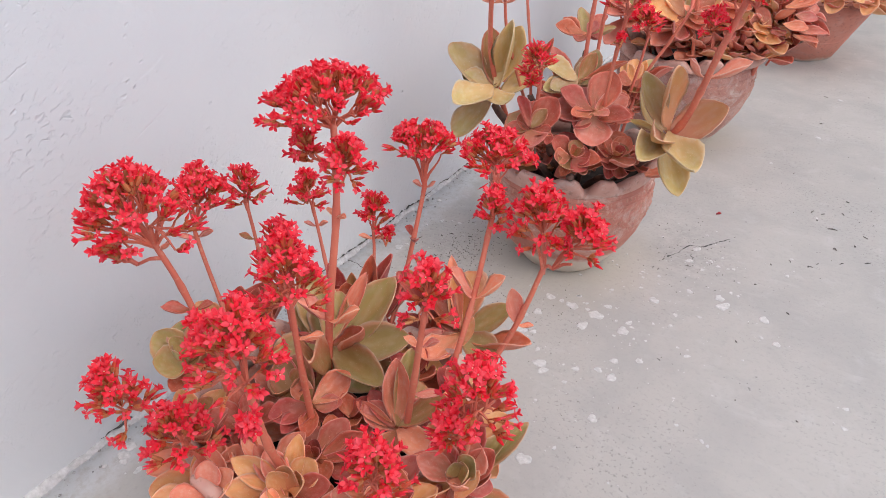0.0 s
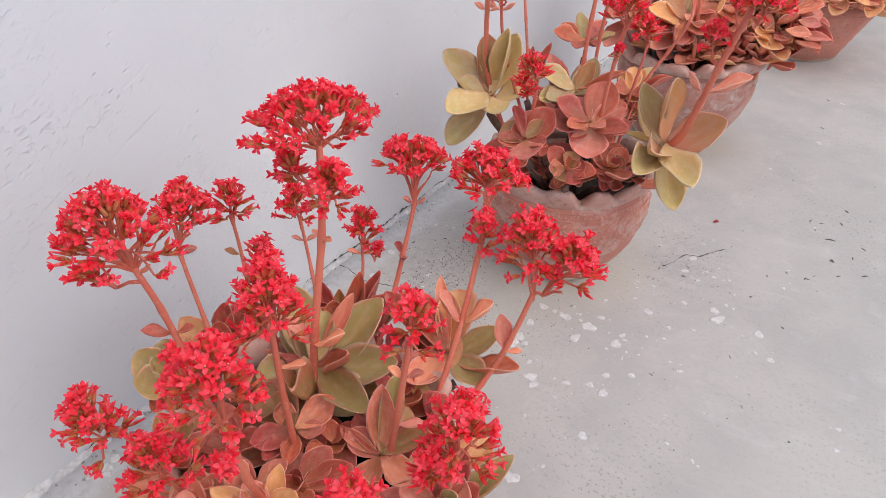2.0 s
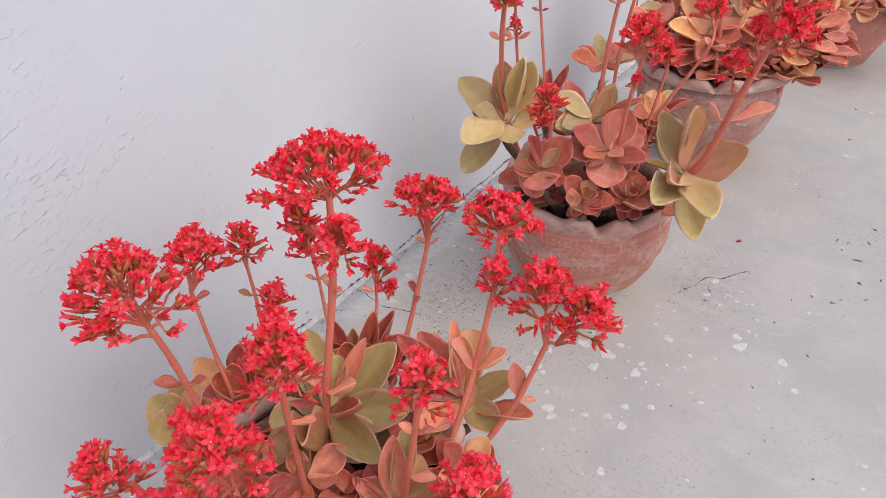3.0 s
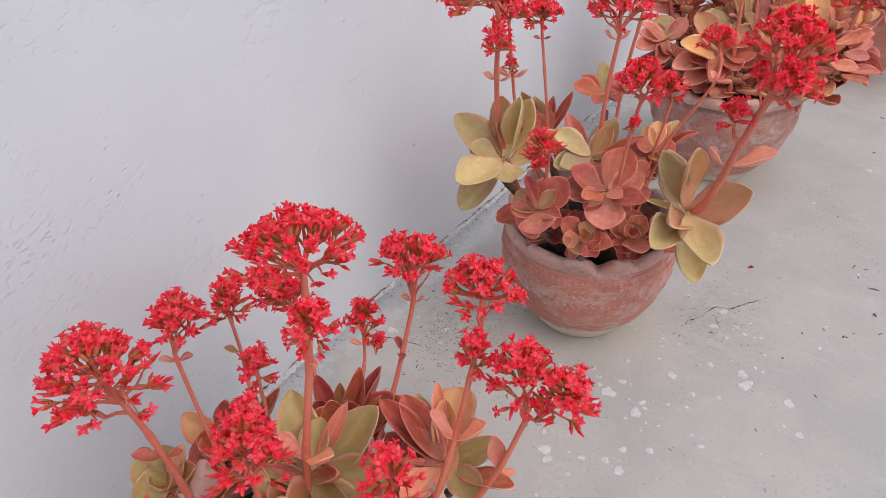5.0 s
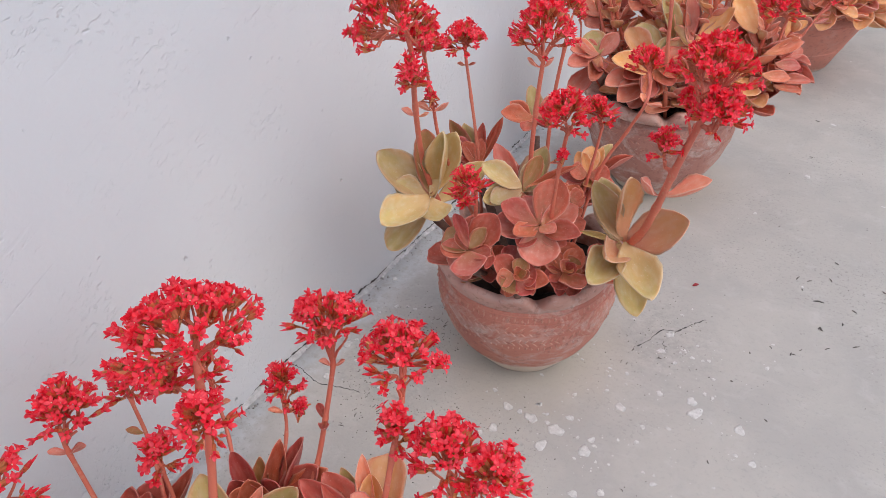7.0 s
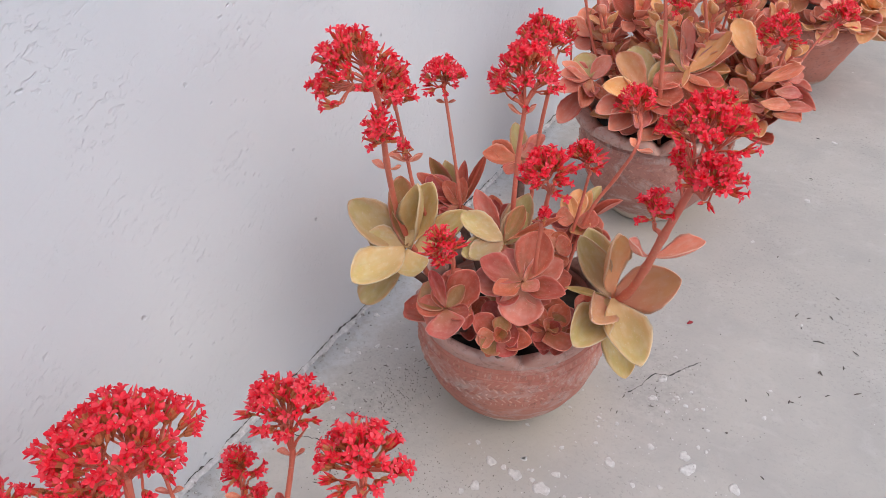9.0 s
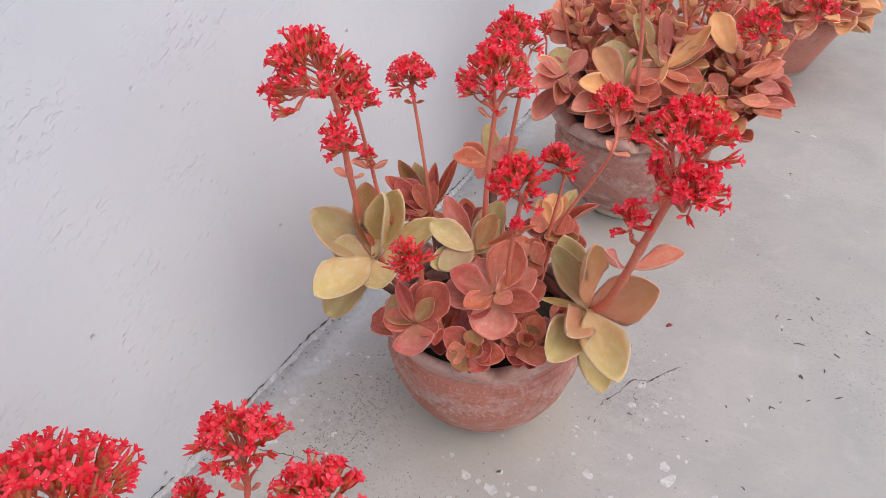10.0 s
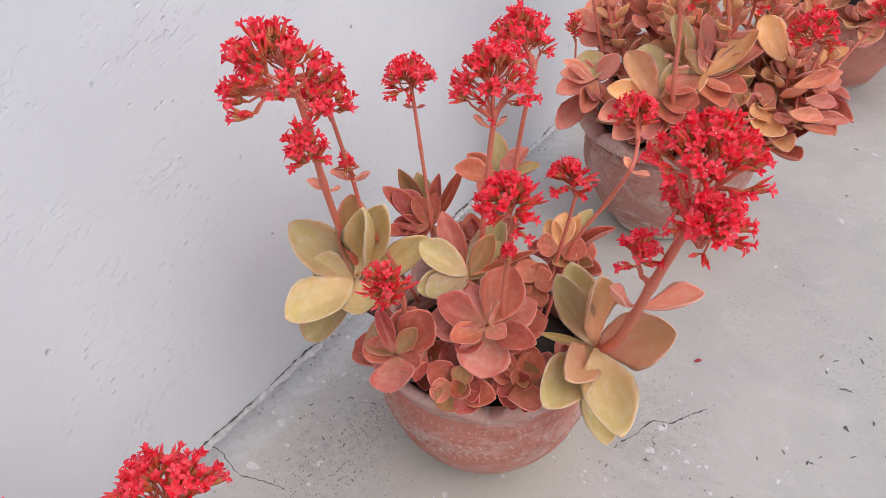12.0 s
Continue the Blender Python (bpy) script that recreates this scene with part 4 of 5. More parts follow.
rosette(kalanchoe_b, (0.285, 0.503, 0.202), (0.42, -0.50, 0.76), [
    (-23, 26, 11, 21, "R"), (-22, -4, 18, 20, "R"), (-14, -16, 3, 16, "T"), (-4, -20, -5, 20, "M"), (18, -5, -11, 19, "R"), (16, 9, 3, 20, "R"), (29, 8, -2, 19, "R"), (0, 12, 13, 15, "M")])
rosette(kalanchoe_b, (0.320, 0.539, 0.196), (0.50, -0.42, 0.76), [
    (-2, 25, 17, 28, "R"), (10, 14, 6, 19, "M"), (26, -22, 5, 24, "T"), (0, -22, -6, 19, "R"), (-16, -14, 17, 13, "T"), (-17, 3, 20, 12, "R"), (8, 22, 15, 19, "R"), (-12, -20, 3, 15, "R")])
rosette(kalanchoe_b, (0.241, 0.484, 0.234), (0.28, -0.45, 0.80), [
    (-35, 19, -1, 28, "M"), (-8, 38, 13, 24, "R"), (-59, 18, -38, 28, "R"), (-14, -5, -34, 30, "T"), (14, -24, -11, 31, "T"), (22, 2, -1, 15, "R"), (8, 19, 14, 13, "M"), (13, 30, 23, 27, "R"), (-22, 12, 24, 11, "R")], heart=False)
rosette(kalanchoe_b, (0.254, 0.507, 0.228), (0.40, -0.50, 0.76), [
    (8, -26, -9, 10, "R"), (-3, -15, -4, 13, "R")], heart=False, under=False)
rosette(kalanchoe_b, (0.162, 0.645, 0.226), (0.23, -0.31, 0.81), [
    (-41, -1, 22, 26, "R"), (-51, -4, 26, 18, "R"), (-27, -38, 3, 13, "R"), (-26, -22, 7, 14, "R"), (3, 53, 34, 10, "R"), (56, -15, -10, 13, "R"), (-48, 18, 35, 15, "M"), (-39, 35, 25, 19, "O"), (-15, 37, 30, 11, "R"), (-24, 8, 17, 17, "R"), (29, -7, -5, 13, "R"), (-9, -28, -2, 14, "R"), (-9, 22, 18, 12, "R")], heart=False, under=False)
rosette(kalanchoe_b, (0.292, 0.661, 0.238), (0.23, -0.31, 0.81), [
    (-8, 25, 19, 18, "A"), (4, 29, 18, 12, "A"), (8, 46, 15, 12, "O"), (36, 33, 14, 8, "R"), (16, -12, -5, 19, "M"), (23, 4, 0, 21, "R"), (-16, -11, 5, 18, "R"), (-18, 12, 16, 15, "A")], heart=False)
rosette(kalanchoe_b, (0.287, 0.623, 0.223), (0.23, -0.31, 0.81), [
    (-17, 5, 12, 21, "R"), (13, 10, 4, 20, "R"), (16, -17, -6, 17, "R"), (3, 16, 10, 18, "R"), (-11, -14, 2, 17, "R")], heart=False)
rosette(kalanchoe_b, (0.221, 0.677, 0.286), (0.19, -0.25, 0.85), [
    (-25, 35, 16, 17, "G"), (11, 29, 13, 14, "T"), (25, 26, 2, 13, "G"), (-32, -24, 8, 18, "R"), (19, -13, -4, 15, "R"), (-2, -32, -3, 15, "R"), (-31, -5, 12, 16, "R"), (4, 17, 8, 13, "T")], heart=False, under=False)

# leaf shoots of the third plant
rosette(kalanchoe_c, (0.180, 0.985, 0.246), (0.28, -0.38, 0.77), [
    (-26, 20, 19, 33, "G"), (-28, -52, -4, 22, "S"), (12, 30, 19, 21, "S"), (11, -34, -14, 21, "T"), (-24, -53, -51, 26, "S"), (10, -57, -20, 22, "T"), (-39, -14, 17, 17, "S"), (-35, -29, 8, 18, "S"), (35, -29, -18, 21, "R")], heart=False)
rosette(kalanchoe_c, (0.270, 0.964, 0.250), (0.28, -0.38, 0.77), [
    (-41, 42, 36, 41, "O"), (-50, 10, 37, 29, "A"), (6, 51, 23, 24, "O"), (33, 42, 22, 34, "A"), (41, 7, -2, 29, "R"), (-50, -36, 13, 26, "A"), (-54, -44, -21, 31, "S"), (-33, -47, -41, 28, "S"), (31, -24, -15, 26, "R"), (7, -63, -21, 26, "T")], heart=False)
rosette(kalanchoe_c, (0.305, 1.000, 0.275), (0.23, -0.31, 0.81), [
    (39, 32, 41, 24, "A"), (47, 45, 17, 22, "S"), (-33, 32, 32, 23, "S"), (-48, 14, 49, 22, "O"), (29, 25, 1, 10, "O"), (-24, 53, 41, 20, "S"), (8, 60, 34, 17, "S"), (-27, 6, 16, 18, "M")], heart=False)
rosette(kalanchoe_c, (0.325, 1.000, 0.235), (0.28, -0.38, 0.77), [
    (22, 59, 21, 16, "O"), (29, 26, 11, 17, "A"), (5, -10, -4, 23, "T"), (-21, 1, 14, 23, "R"), (23, 7, 0, 23, "S")], heart=False)
rosette(kalanchoe_c, (0.385, 1.040, 0.225), (0.35, -0.38, 0.77), [
    (-3, -41, -11, 39, "A"), (-34, -15, 16, 19, "S"), (29, -43, -23, 25, "A"), (20, -5, -7, 27, "S"), (-22, -26, 3, 23, "A"), (-29, 6, 24, 20, "R")], heart=False)
rosette(kalanchoe_c, (0.392, 1.078, 0.258), (0.23, -0.31, 0.81), [
    (-59, 16, 51, 32, "A"), (-51, 25, 72, 13, "O"), (-28, 27, 63, 23, "R"), (43, 19, 4, 20, "S"), (14, 14, 5, 23, "A"), (-30, -8, 11, 23, "S"), (-33, -30, 5, 20, "A")], heart=False, under=False)
rosette(kalanchoe_c, (0.416, 1.100, 0.245), (0.33, -0.38, 0.77), [
    (-9, -55, -14, 16, "T"), (-3, -41, -11, 13, "T"), (21, 9, 0, 22, "S"), (28, -24, -17, 20, "R"), (21, -52, -24, 18, "R"), (6, -33, -46, 19, "R"), (48, -33, -25, 14, "T"), (35, -31, -46, 15, "T"), (36, -7, -12, 13, "S"), (6, -21, -9, 16, "S")], heart=False, under=False)
rosette(kalanchoe_c, (0.151, 1.055, 0.276), (0.19, -0.25, 0.85), [
    (-36, -7, 20, 21, "S"), (15, 27, 17, 23, "S"), (45, 18, 1, 21, "S"), (-26, 23, 27, 26, "S"), (-5, 31, 35, 25, "M"), (-13, -32, -7, 25, "S"), (22, 50, 18, 23, "R")])
rosette(kalanchoe_c, (0.209, 1.071, 0.304), (0.19, -0.25, 0.85), [
    (-38, 7, 36, 34, "R"), (9, 28, 22, 28, "S"), (36, 7, -4, 24, "M"), (-10, -30, -7, 20, "S"), (28, -27, -16, 18, "R"), (-20, 38, 37, 27, "A")])
rosette(kalanchoe_c, (0.272, 1.067, 0.293), (0.19, -0.25, 0.85), [
    (-27, 3, 23, 21, "M"), (9, 27, 21, 24, "S"), (-5, -26, -6, 21, "S"), (-23, -22, 11, 20, "S"), (-19, 37, 36, 24, "M"), (21, 20, 4, 24, "A")])

def head(joint, centre, radius, **opt):
    """A flower head; small ones are rounder than wide ones."""
    opt.setdefault("size", 0.84)
    opt.setdefault("tall", 0.8 if radius < 0.022 else 0.58)
    return (joint, centre, radius * 1.06, int(20 + 165000 * radius * radius), opt)


# stalks of the first plant
flower_stem(kalanchoe_a, [(0.245, 0.125, 0.125), (0.240, 0.143, 0.205), (0.236, 0.166, 0.28), (0.230, 0.178, 0.325), (0.224, 0.186, 0.345)], 0.0048, 0.0036, [
    head((0.224, 0.186, 0.34), (0.217, 0.188, 0.364), 0.048, single=True, tall=0.4), head((0.243, 0.168, 0.318), (0.257, 0.158, 0.338), 0.021), head((0.222, 0.176, 0.312), (0.210, 0.172, 0.33), 0.016)], 100,
    [((0.236, 0.166, 0.28), (1, -0.2, 0.3), 0.012, "S"), ((0.236, 0.166, 0.28), (-1, 0.2, 0.3), 0.011, "S"), ((0.241, 0.141, 0.2), (0.9, 0.1, 0.7), 0.035, "S"), ((0.241, 0.141, 0.2), (-0.8, -0.2, 0.5), 0.03, "S")])
flower_stem(kalanchoe_a, [(0.2, 0.07, 0.14), (0.185, 0.072, 0.2), (0.172, 0.07, 0.25), (0.160, 0.066, 0.285)], 0.0042, 0.0032, [
    head((0.160, 0.066, 0.282), (0.157, 0.062, 0.318), 0.041), head((0.150, 0.056, 0.27), (0.136, 0.05, 0.28), 0.012, buds=0.5)], 110,
    [((0.177, 0.071, 0.232), (-0.7, -0.6, 0.2), 0.022, "R"), ((0.177, 0.071, 0.232), (0.7, 0.5, 0.3), 0.016, "R"), ((0.16, 0.066, 0.28), (0.8, 0.5, 0.6), 0.014, "S")])
flower_stem(kalanchoe_a, [(0.165, 0.115, 0.14), (0.135, 0.125, 0.185), (0.113, 0.132, 0.238), (0.111, 0.134, 0.25)], 0.003, 0.0024, [
    head((0.112, 0.133, 0.245), (0.115, 0.142, 0.281), 0.0275)], 120, [((0.113, 0.132, 0.238), (0.8, 0.5, 0.4), 0.016, "S"), ((0.113, 0.132, 0.238), (-0.8, -0.5, 0.1), 0.015, "S")])
flower_stem(kalanchoe_a, [(0.165, 0.15, 0.14), (0.13, 0.178, 0.2), (0.117, 0.185, 0.245)], 0.0027, 0.0022, [head((0.117, 0.185, 0.238), (0.115, 0.187, 0.262), 0.021)], 130,
    [((0.125, 0.18, 0.214), (-0.8, -0.5, 0.4), 0.014, "M")])
flower_stem(kalanchoe_a, [(0.2, 0.14, 0.14), (0.18, 0.156, 0.19), (0.175, 0.16, 0.225)], 0.0026, 0.0022, [head((0.175, 0.16, 0.222), (0.174, 0.162, 0.244), 0.018)], 140)
flower_stem(kalanchoe_a, [(0.215, 0.18, 0.14), (0.165, 0.222, 0.185), (0.146, 0.235, 0.222)], 0.0026, 0.0022, [head((0.146, 0.235, 0.216), (0.138, 0.24, 0.242), 0.021)], 150,
    [((0.15, 0.232, 0.208), (0.8, 0.5, 0.4), 0.012, "S"), ((0.15, 0.232, 0.208), (-0.8, -0.5, 0.4), 0.012, "S")])
flower_stem(kalanchoe_a, [(0.225, 0.2, 0.14), (0.198, 0.252, 0.176), (0.19, 0.264, 0.2)], 0.0026, 0.002, [head((0.19, 0.264, 0.194), (0.186, 0.270, 0.220), 0.0195), head((0.198, 0.268, 0.194), (0.203, 0.270, 0.2), 0.005)], 160,
    [((0.191, 0.262, 0.192), (0.8, 0.5, 0.4), 0.014, "S"), ((0.191, 0.262, 0.192), (-0.8, -0.5, 0.3), 0.014, "S")])
flower_stem(kalanchoe_a, [(0.25, 0.19, 0.13), (0.24, 0.24, 0.175), (0.236, 0.264, 0.208), (0.234, 0.285, 0.248), (0.232, 0.288, 0.258)], 0.0036, 0.0027, [
    head((0.233, 0.286, 0.25), (0.225, 0.297, 0.287), 0.0335, tall=0.45)], 170,
    [((0.236, 0.264, 0.208), (0.6, -0.8, 0.5), 0.019, "R"), ((0.236, 0.264, 0.208), (-0.8, 0.4, 0.3), 0.015, "R"), ((0.234, 0.285, 0.248), (0.8, 0.5, 0.6), 0.012, "S"), ((0.234, 0.285, 0.248), (-0.8, -0.5, 0.6), 0.012, "S")])
flower_stem(kalanchoe_a, [(0.325, 0.165, 0.13), (0.328, 0.205, 0.2), (0.326, 0.235, 0.255), (0.318, 0.262, 0.282)], 0.0038, 0.0028, [
    head((0.318, 0.262, 0.276), (0.307, 0.278, 0.308), 0.033, tall=0.5), head((0.326, 0.24, 0.262), (0.326, 0.242, 0.28), 0.017)], 180,
    [((0.329, 0.212, 0.212), (0.8, 0.4, 0.9), 0.032, "S"), ((0.329, 0.212, 0.212), (-0.7, -0.2, 1.0), 0.032, "S")])
flower_stem(kalanchoe_a, [(0.335, 0.17, 0.13), (0.352, 0.205, 0.165), (0.366, 0.218, 0.205), (0.376, 0.231, 0.248)], 0.0036, 0.003, [
    head((0.376, 0.231, 0.242), (0.368, 0.234, 0.291), 0.028, tall=0.7), head((0.381, 0.236, 0.245), (0.399, 0.240, 0.283), 0.025, tall=0.7)], 190,
    [((0.364, 0.216, 0.198), (0.9, 0.2, 0.2), 0.014, "S"), ((0.364, 0.216, 0.198), (-0.3, 0.2, 1), 0.03, "S")])
flower_stem(kalanchoe_a, [(0.262, 0.09, 0.13), (0.264, 0.085, 0.2), (0.265, 0.083, 0.275)], 0.0042, 0.003, [head((0.265, 0.083, 0.262), (0.263, 0.084, 0.290), 0.031, tall=0.8), head((0.262, 0.09, 0.268), (0.25, 0.1, 0.3), 0.014)], 200,
    [((0.264, 0.085, 0.235), (0.9, 0.4, 0.3), 0.02, "S")])
flower_stem(kalanchoe_a, [(0.325, 0.115, 0.13), (0.334, 0.12, 0.2), (0.34, 0.127, 0.262)], 0.0042, 0.003, [head((0.34, 0.127, 0.252), (0.344, 0.128, 0.283), 0.021, buds=0.5, tall=1.05)], 210,
    [((0.333, 0.12, 0.19), (0.9, 0.4, 0.1), 0.02, "S"), ((0.338, 0.125, 0.232), (0.9, 0.4, 0.5), 0.014, "S"), ((0.338, 0.125, 0.232), (-0.9, -0.3, 0.5), 0.014, "S")])
flower_stem(kalanchoe_a, [(0.285, 0.045, 0.13), (0.287, 0.027, 0.2), (0.288, 0.02, 0.262)], 0.0045, 0.0034, [head((0.288, 0.02, 0.252), (0.290, 0.017, 0.294), 0.032, tall=0.85), head((0.276, 0.022, 0.25), (0.255, 0.026, 0.272), 0.021), head((0.296, 0.01, 0.236), (0.305, 0.004, 0.252), 0.008, buds=0.0)], 220)
flower_stem(kalanchoe_a, [(0.222, 0.05, 0.13), (0.2, 0.02, 0.165), (0.187, 0.008, 0.2)], 0.0036, 0.0028, [head((0.187, 0.008, 0.192), (0.180, 0.001, 0.214), 0.0245, tall=0.95)], 230)
flower_stem(kalanchoe_a, [(0.248, 0.04, 0.13), (0.24, 0.015, 0.16), (0.234, 0.006, 0.188)], 0.0036, 0.003, [head((0.234, 0.006, 0.178), (0.231, 0.004, 0.203), 0.026, buds=0.45, tall=0.8)], 240)
flower_stem(kalanchoe_a, [(0.365, 0.1, 0.13), (0.387, 0.098, 0.18), (0.394, 0.098, 0.222)], 0.004, 0.003, [head((0.394, 0.098, 0.212), (0.396, 0.1, 0.245), 0.029, tall=0.85), head((0.388, 0.092, 0.205), (0.386, 0.086, 0.22), 0.018, buds=0.8)], 250)
flower_stem(kalanchoe_a, [(0.34, 0.06, 0.13), (0.362, 0.04, 0.17), (0.368, 0.033, 0.205)], 0.0038, 0.003, [head((0.368, 0.033, 0.196), (0.366, 0.033, 0.224), 0.025, tall=0.8)], 260)

# stalks of the second plant
flower_stem(kalanchoe_b, [(0.205, 0.56, 0.13), (0.176, 0.535, 0.235), (0.168, 0.522, 0.29), (0.177, 0.502, 0.36), (0.187, 0.489, 0.412), (0.185, 0.486, 0.44)], 0.0048, 0.0034, [
    head((0.186, 0.486, 0.436), (0.171, 0.487, 0.450), 0.042, tall=0.7), head((0.192, 0.490, 0.392), (0.193, 0.477, 0.411), 0.0175)], 300,
    [((0.176, 0.504, 0.352), (0.9, 0.3, 0.3), 0.013, "S"), ((0.176, 0.504, 0.352), (-0.9, -0.2, 0.4), 0.016, "S")])
flower_stem(kalanchoe_b, [(0.2, 0.57, 0.2), (0.182, 0.538, 0.3), (0.178, 0.53, 0.352), (0.181, 0.516, 0.41)], 0.003, 0.0022, [
    head((0.181, 0.516, 0.404), (0.186, 0.508, 0.428), 0.022), head((0.178, 0.53, 0.348), (0.178, 0.528, 0.366), 0.006)], 310,
    [((0.178, 0.53, 0.346), (0.9, 0.4, 0.6), 0.018, "S"), ((0.178, 0.53, 0.346), (-0.9, -0.4, 0.4), 0.018, "S")])
flower_stem(kalanchoe_b, [(0.168, 0.64, 0.15), (0.160, 0.647, 0.235), (0.146, 0.658, 0.3), (0.136, 0.666, 0.338), (0.134, 0.667, 0.352)], 0.003, 0.0024, [
    head((0.134, 0.667, 0.352), (0.138, 0.656, 0.373), 0.0275, tall=0.5)], 320, [((0.136, 0.666, 0.335), (0.8, 0.4, 0.2), 0.011, "R"), ((0.136, 0.666, 0.335), (-0.8, -0.4, 0.2), 0.011, "R")])
flower_stem(kalanchoe_b, [(0.25, 0.605, 0.15), (0.252, 0.594, 0.25), (0.252, 0.604, 0.33), (0.257, 0.608, 0.39)], 0.0042, 0.0032, [
    head((0.256, 0.607, 0.38), (0.253, 0.612, 0.415), 0.036, tall=0.6)], 330, [((0.254, 0.606, 0.375), (0.8, 0.4, 0.7), 0.016, "S"), ((0.254, 0.606, 0.375), (-0.8, -0.4, 0.7), 0.016, "S")])
flower_stem(kalanchoe_b, [(0.245, 0.64, 0.15), (0.245, 0.66, 0.3), (0.254, 0.664, 0.375), (0.256, 0.67, 0.4)], 0.0034, 0.0026, [
    head((0.256, 0.67, 0.395), (0.240, 0.680, 0.420), 0.030, tall=0.6)], 340)
flower_stem(kalanchoe_b, [(0.285, 0.58, 0.15), (0.297, 0.553, 0.25), (0.305, 0.545, 0.31), (0.315, 0.536, 0.358)], 0.0034, 0.0027, [
    head((0.315, 0.536, 0.35), (0.312, 0.530, 0.378), 0.0275, single=True), head((0.308, 0.542, 0.318), (0.312, 0.538, 0.328), 0.005, buds=0.2)], 350)
flower_stem(kalanchoe_b, [(0.285, 0.63, 0.15), (0.297, 0.655, 0.25), (0.302, 0.666, 0.3)], 0.0028, 0.0022, [head((0.302, 0.666, 0.292), (0.298, 0.662, 0.318), 0.0235, buds=0.7)], 360)
flower_stem(kalanchoe_b, [(0.29, 0.635, 0.15), (0.303, 0.66, 0.24), (0.325, 0.675, 0.29), (0.34, 0.68, 0.325), (0.335, 0.705, 0.338)], 0.003, 0.0024, [
    head((0.335, 0.705, 0.332), (0.322, 0.728, 0.35), 0.024, tall=0.55)], 370, [((0.34, 0.68, 0.325), (0.9, -0.4, 0.2), 0.02, "S"), ((0.34, 0.68, 0.325), (-0.6, 0.6, 0.3), 0.014, "S")])
flower_stem(kalanchoe_b, [(0.3, 0.6, 0.14), (0.345, 0.595, 0.185), (0.376, 0.585, 0.228), (0.392, 0.572, 0.275), (0.404, 0.56, 0.32), (0.422, 0.555, 0.385)], 0.0068, 0.0046, [
    head((0.42, 0.556, 0.378), (0.420, 0.566, 0.424), 0.0385, single=True, tall=0.5), head((0.43, 0.552, 0.37), (0.435, 0.544, 0.397), 0.026), head((0.396, 0.562, 0.325), (0.397, 0.552, 0.355), 0.016), head((0.412, 0.572, 0.35), (0.405, 0.585, 0.38), 0.014, buds=0.6)], 380,
    [((0.395, 0.568, 0.292), (0.9, 0.35, 0.45), 0.046, "S"), ((0.395, 0.568, 0.292), (-0.6, -0.5, 0.8), 0.03, "S")])
flower_stem(kalanchoe_b, [(0.235, 0.56, 0.14), (0.231, 0.518, 0.22), (0.238, 0.505, 0.27), (0.243, 0.497, 0.3)], 0.0034, 0.0026, [
    head((0.243, 0.497, 0.292), (0.243, 0.482, 0.313), 0.0215, buds=0.94), head((0.238, 0.504, 0.27), (0.235, 0.490, 0.288), 0.0135, buds=0.92)], 390)

# stalks of the third plant
flower_stem(kalanchoe_c, [(0.36, 1.08, 0.14), (0.4, 1.068, 0.226), (0.41, 1.055, 0.29), (0.416, 1.047, 0.315)], 0.0034, 0.0026, [head((0.414, 1.044, 0.308), (0.404, 1.033, 0.334), 0.031)], 400,
    [((0.404, 1.06, 0.26), (0.9, 0.4, 0.5), 0.02, "S")])
flower_stem(kalanchoe_c, [(0.32, 1.08, 0.14), (0.325, 1.06, 0.26), (0.332, 1.05, 0.33)], 0.003, 0.0024, [head((0.332, 1.05, 0.325), (0.333, 1.048, 0.358), 0.026)], 410)
flower_stem(kalanchoe_c, [(0.285, 1.0, 0.15), (0.283, 0.962, 0.264), (0.28, 0.955, 0.34), (0.27, 0.948, 0.41)], 0.0046, 0.003, [
    head((0.27, 0.948, 0.4), (0.266, 0.946, 0.436), 0.028), head((0.286, 0.956, 0.35), (0.29, 0.958, 0.372), 0.014)], 420, [((0.282, 0.958, 0.29), (0.9, 0.3, 0.1), 0.016, "S"), ((0.282, 0.958, 0.3), (-0.9, -0.3, 0.1), 0.014, "S")])
flower_stem(kalanchoe_c, [(0.31, 1.06, 0.15), (0.318, 1.035, 0.28), (0.31, 1.01, 0.36), (0.3, 1.0, 0.41)], 0.0042, 0.003, [head((0.3, 1.0, 0.4), (0.3, 0.998, 0.432), 0.028)], 430)
flower_stem(kalanchoe_c, [(0.2, 1.05, 0.15), (0.165, 1.03, 0.26), (0.15, 1.015, 0.34), (0.144, 1.008, 0.4)], 0.0034, 0.0026, [head((0.144, 1.008, 0.395), (0.144, 1.007, 0.42), 0.024)], 440)
flower_stem(kalanchoe_c, [(0.21, 1.05, 0.15), (0.178, 1.035, 0.27), (0.162, 1.025, 0.35), (0.158, 1.022, 0.41)], 0.0034, 0.0026, [head((0.158, 1.022, 0.405), (0.158, 1.022, 0.432), 0.024)], 450)
flower_stem(kalanchoe_c, [(0.18, 1.03, 0.15), (0.14, 1.016, 0.23), (0.134, 1.014, 0.275)], 0.0024, 0.002, [head((0.134, 1.014, 0.27), (0.132, 1.014, 0.294), 0.015, buds=0.85)], 460)
flower_stem(kalanchoe_c, [(0.38, 1.12, 0.14), (0.412, 1.126, 0.215), (0.43, 1.146, 0.258), (0.439, 1.157, 0.277)], 0.0028, 0.0022, [head((0.439, 1.157, 0.275), (0.458, 1.178, 0.312), 0.026)], 470,
    [((0.438, 1.156, 0.272), (0.7, 0.7, 0.1), 0.024, "S"), ((0.438, 1.156, 0.272), (-0.6, -0.5, 0.5), 0.018, "S")])
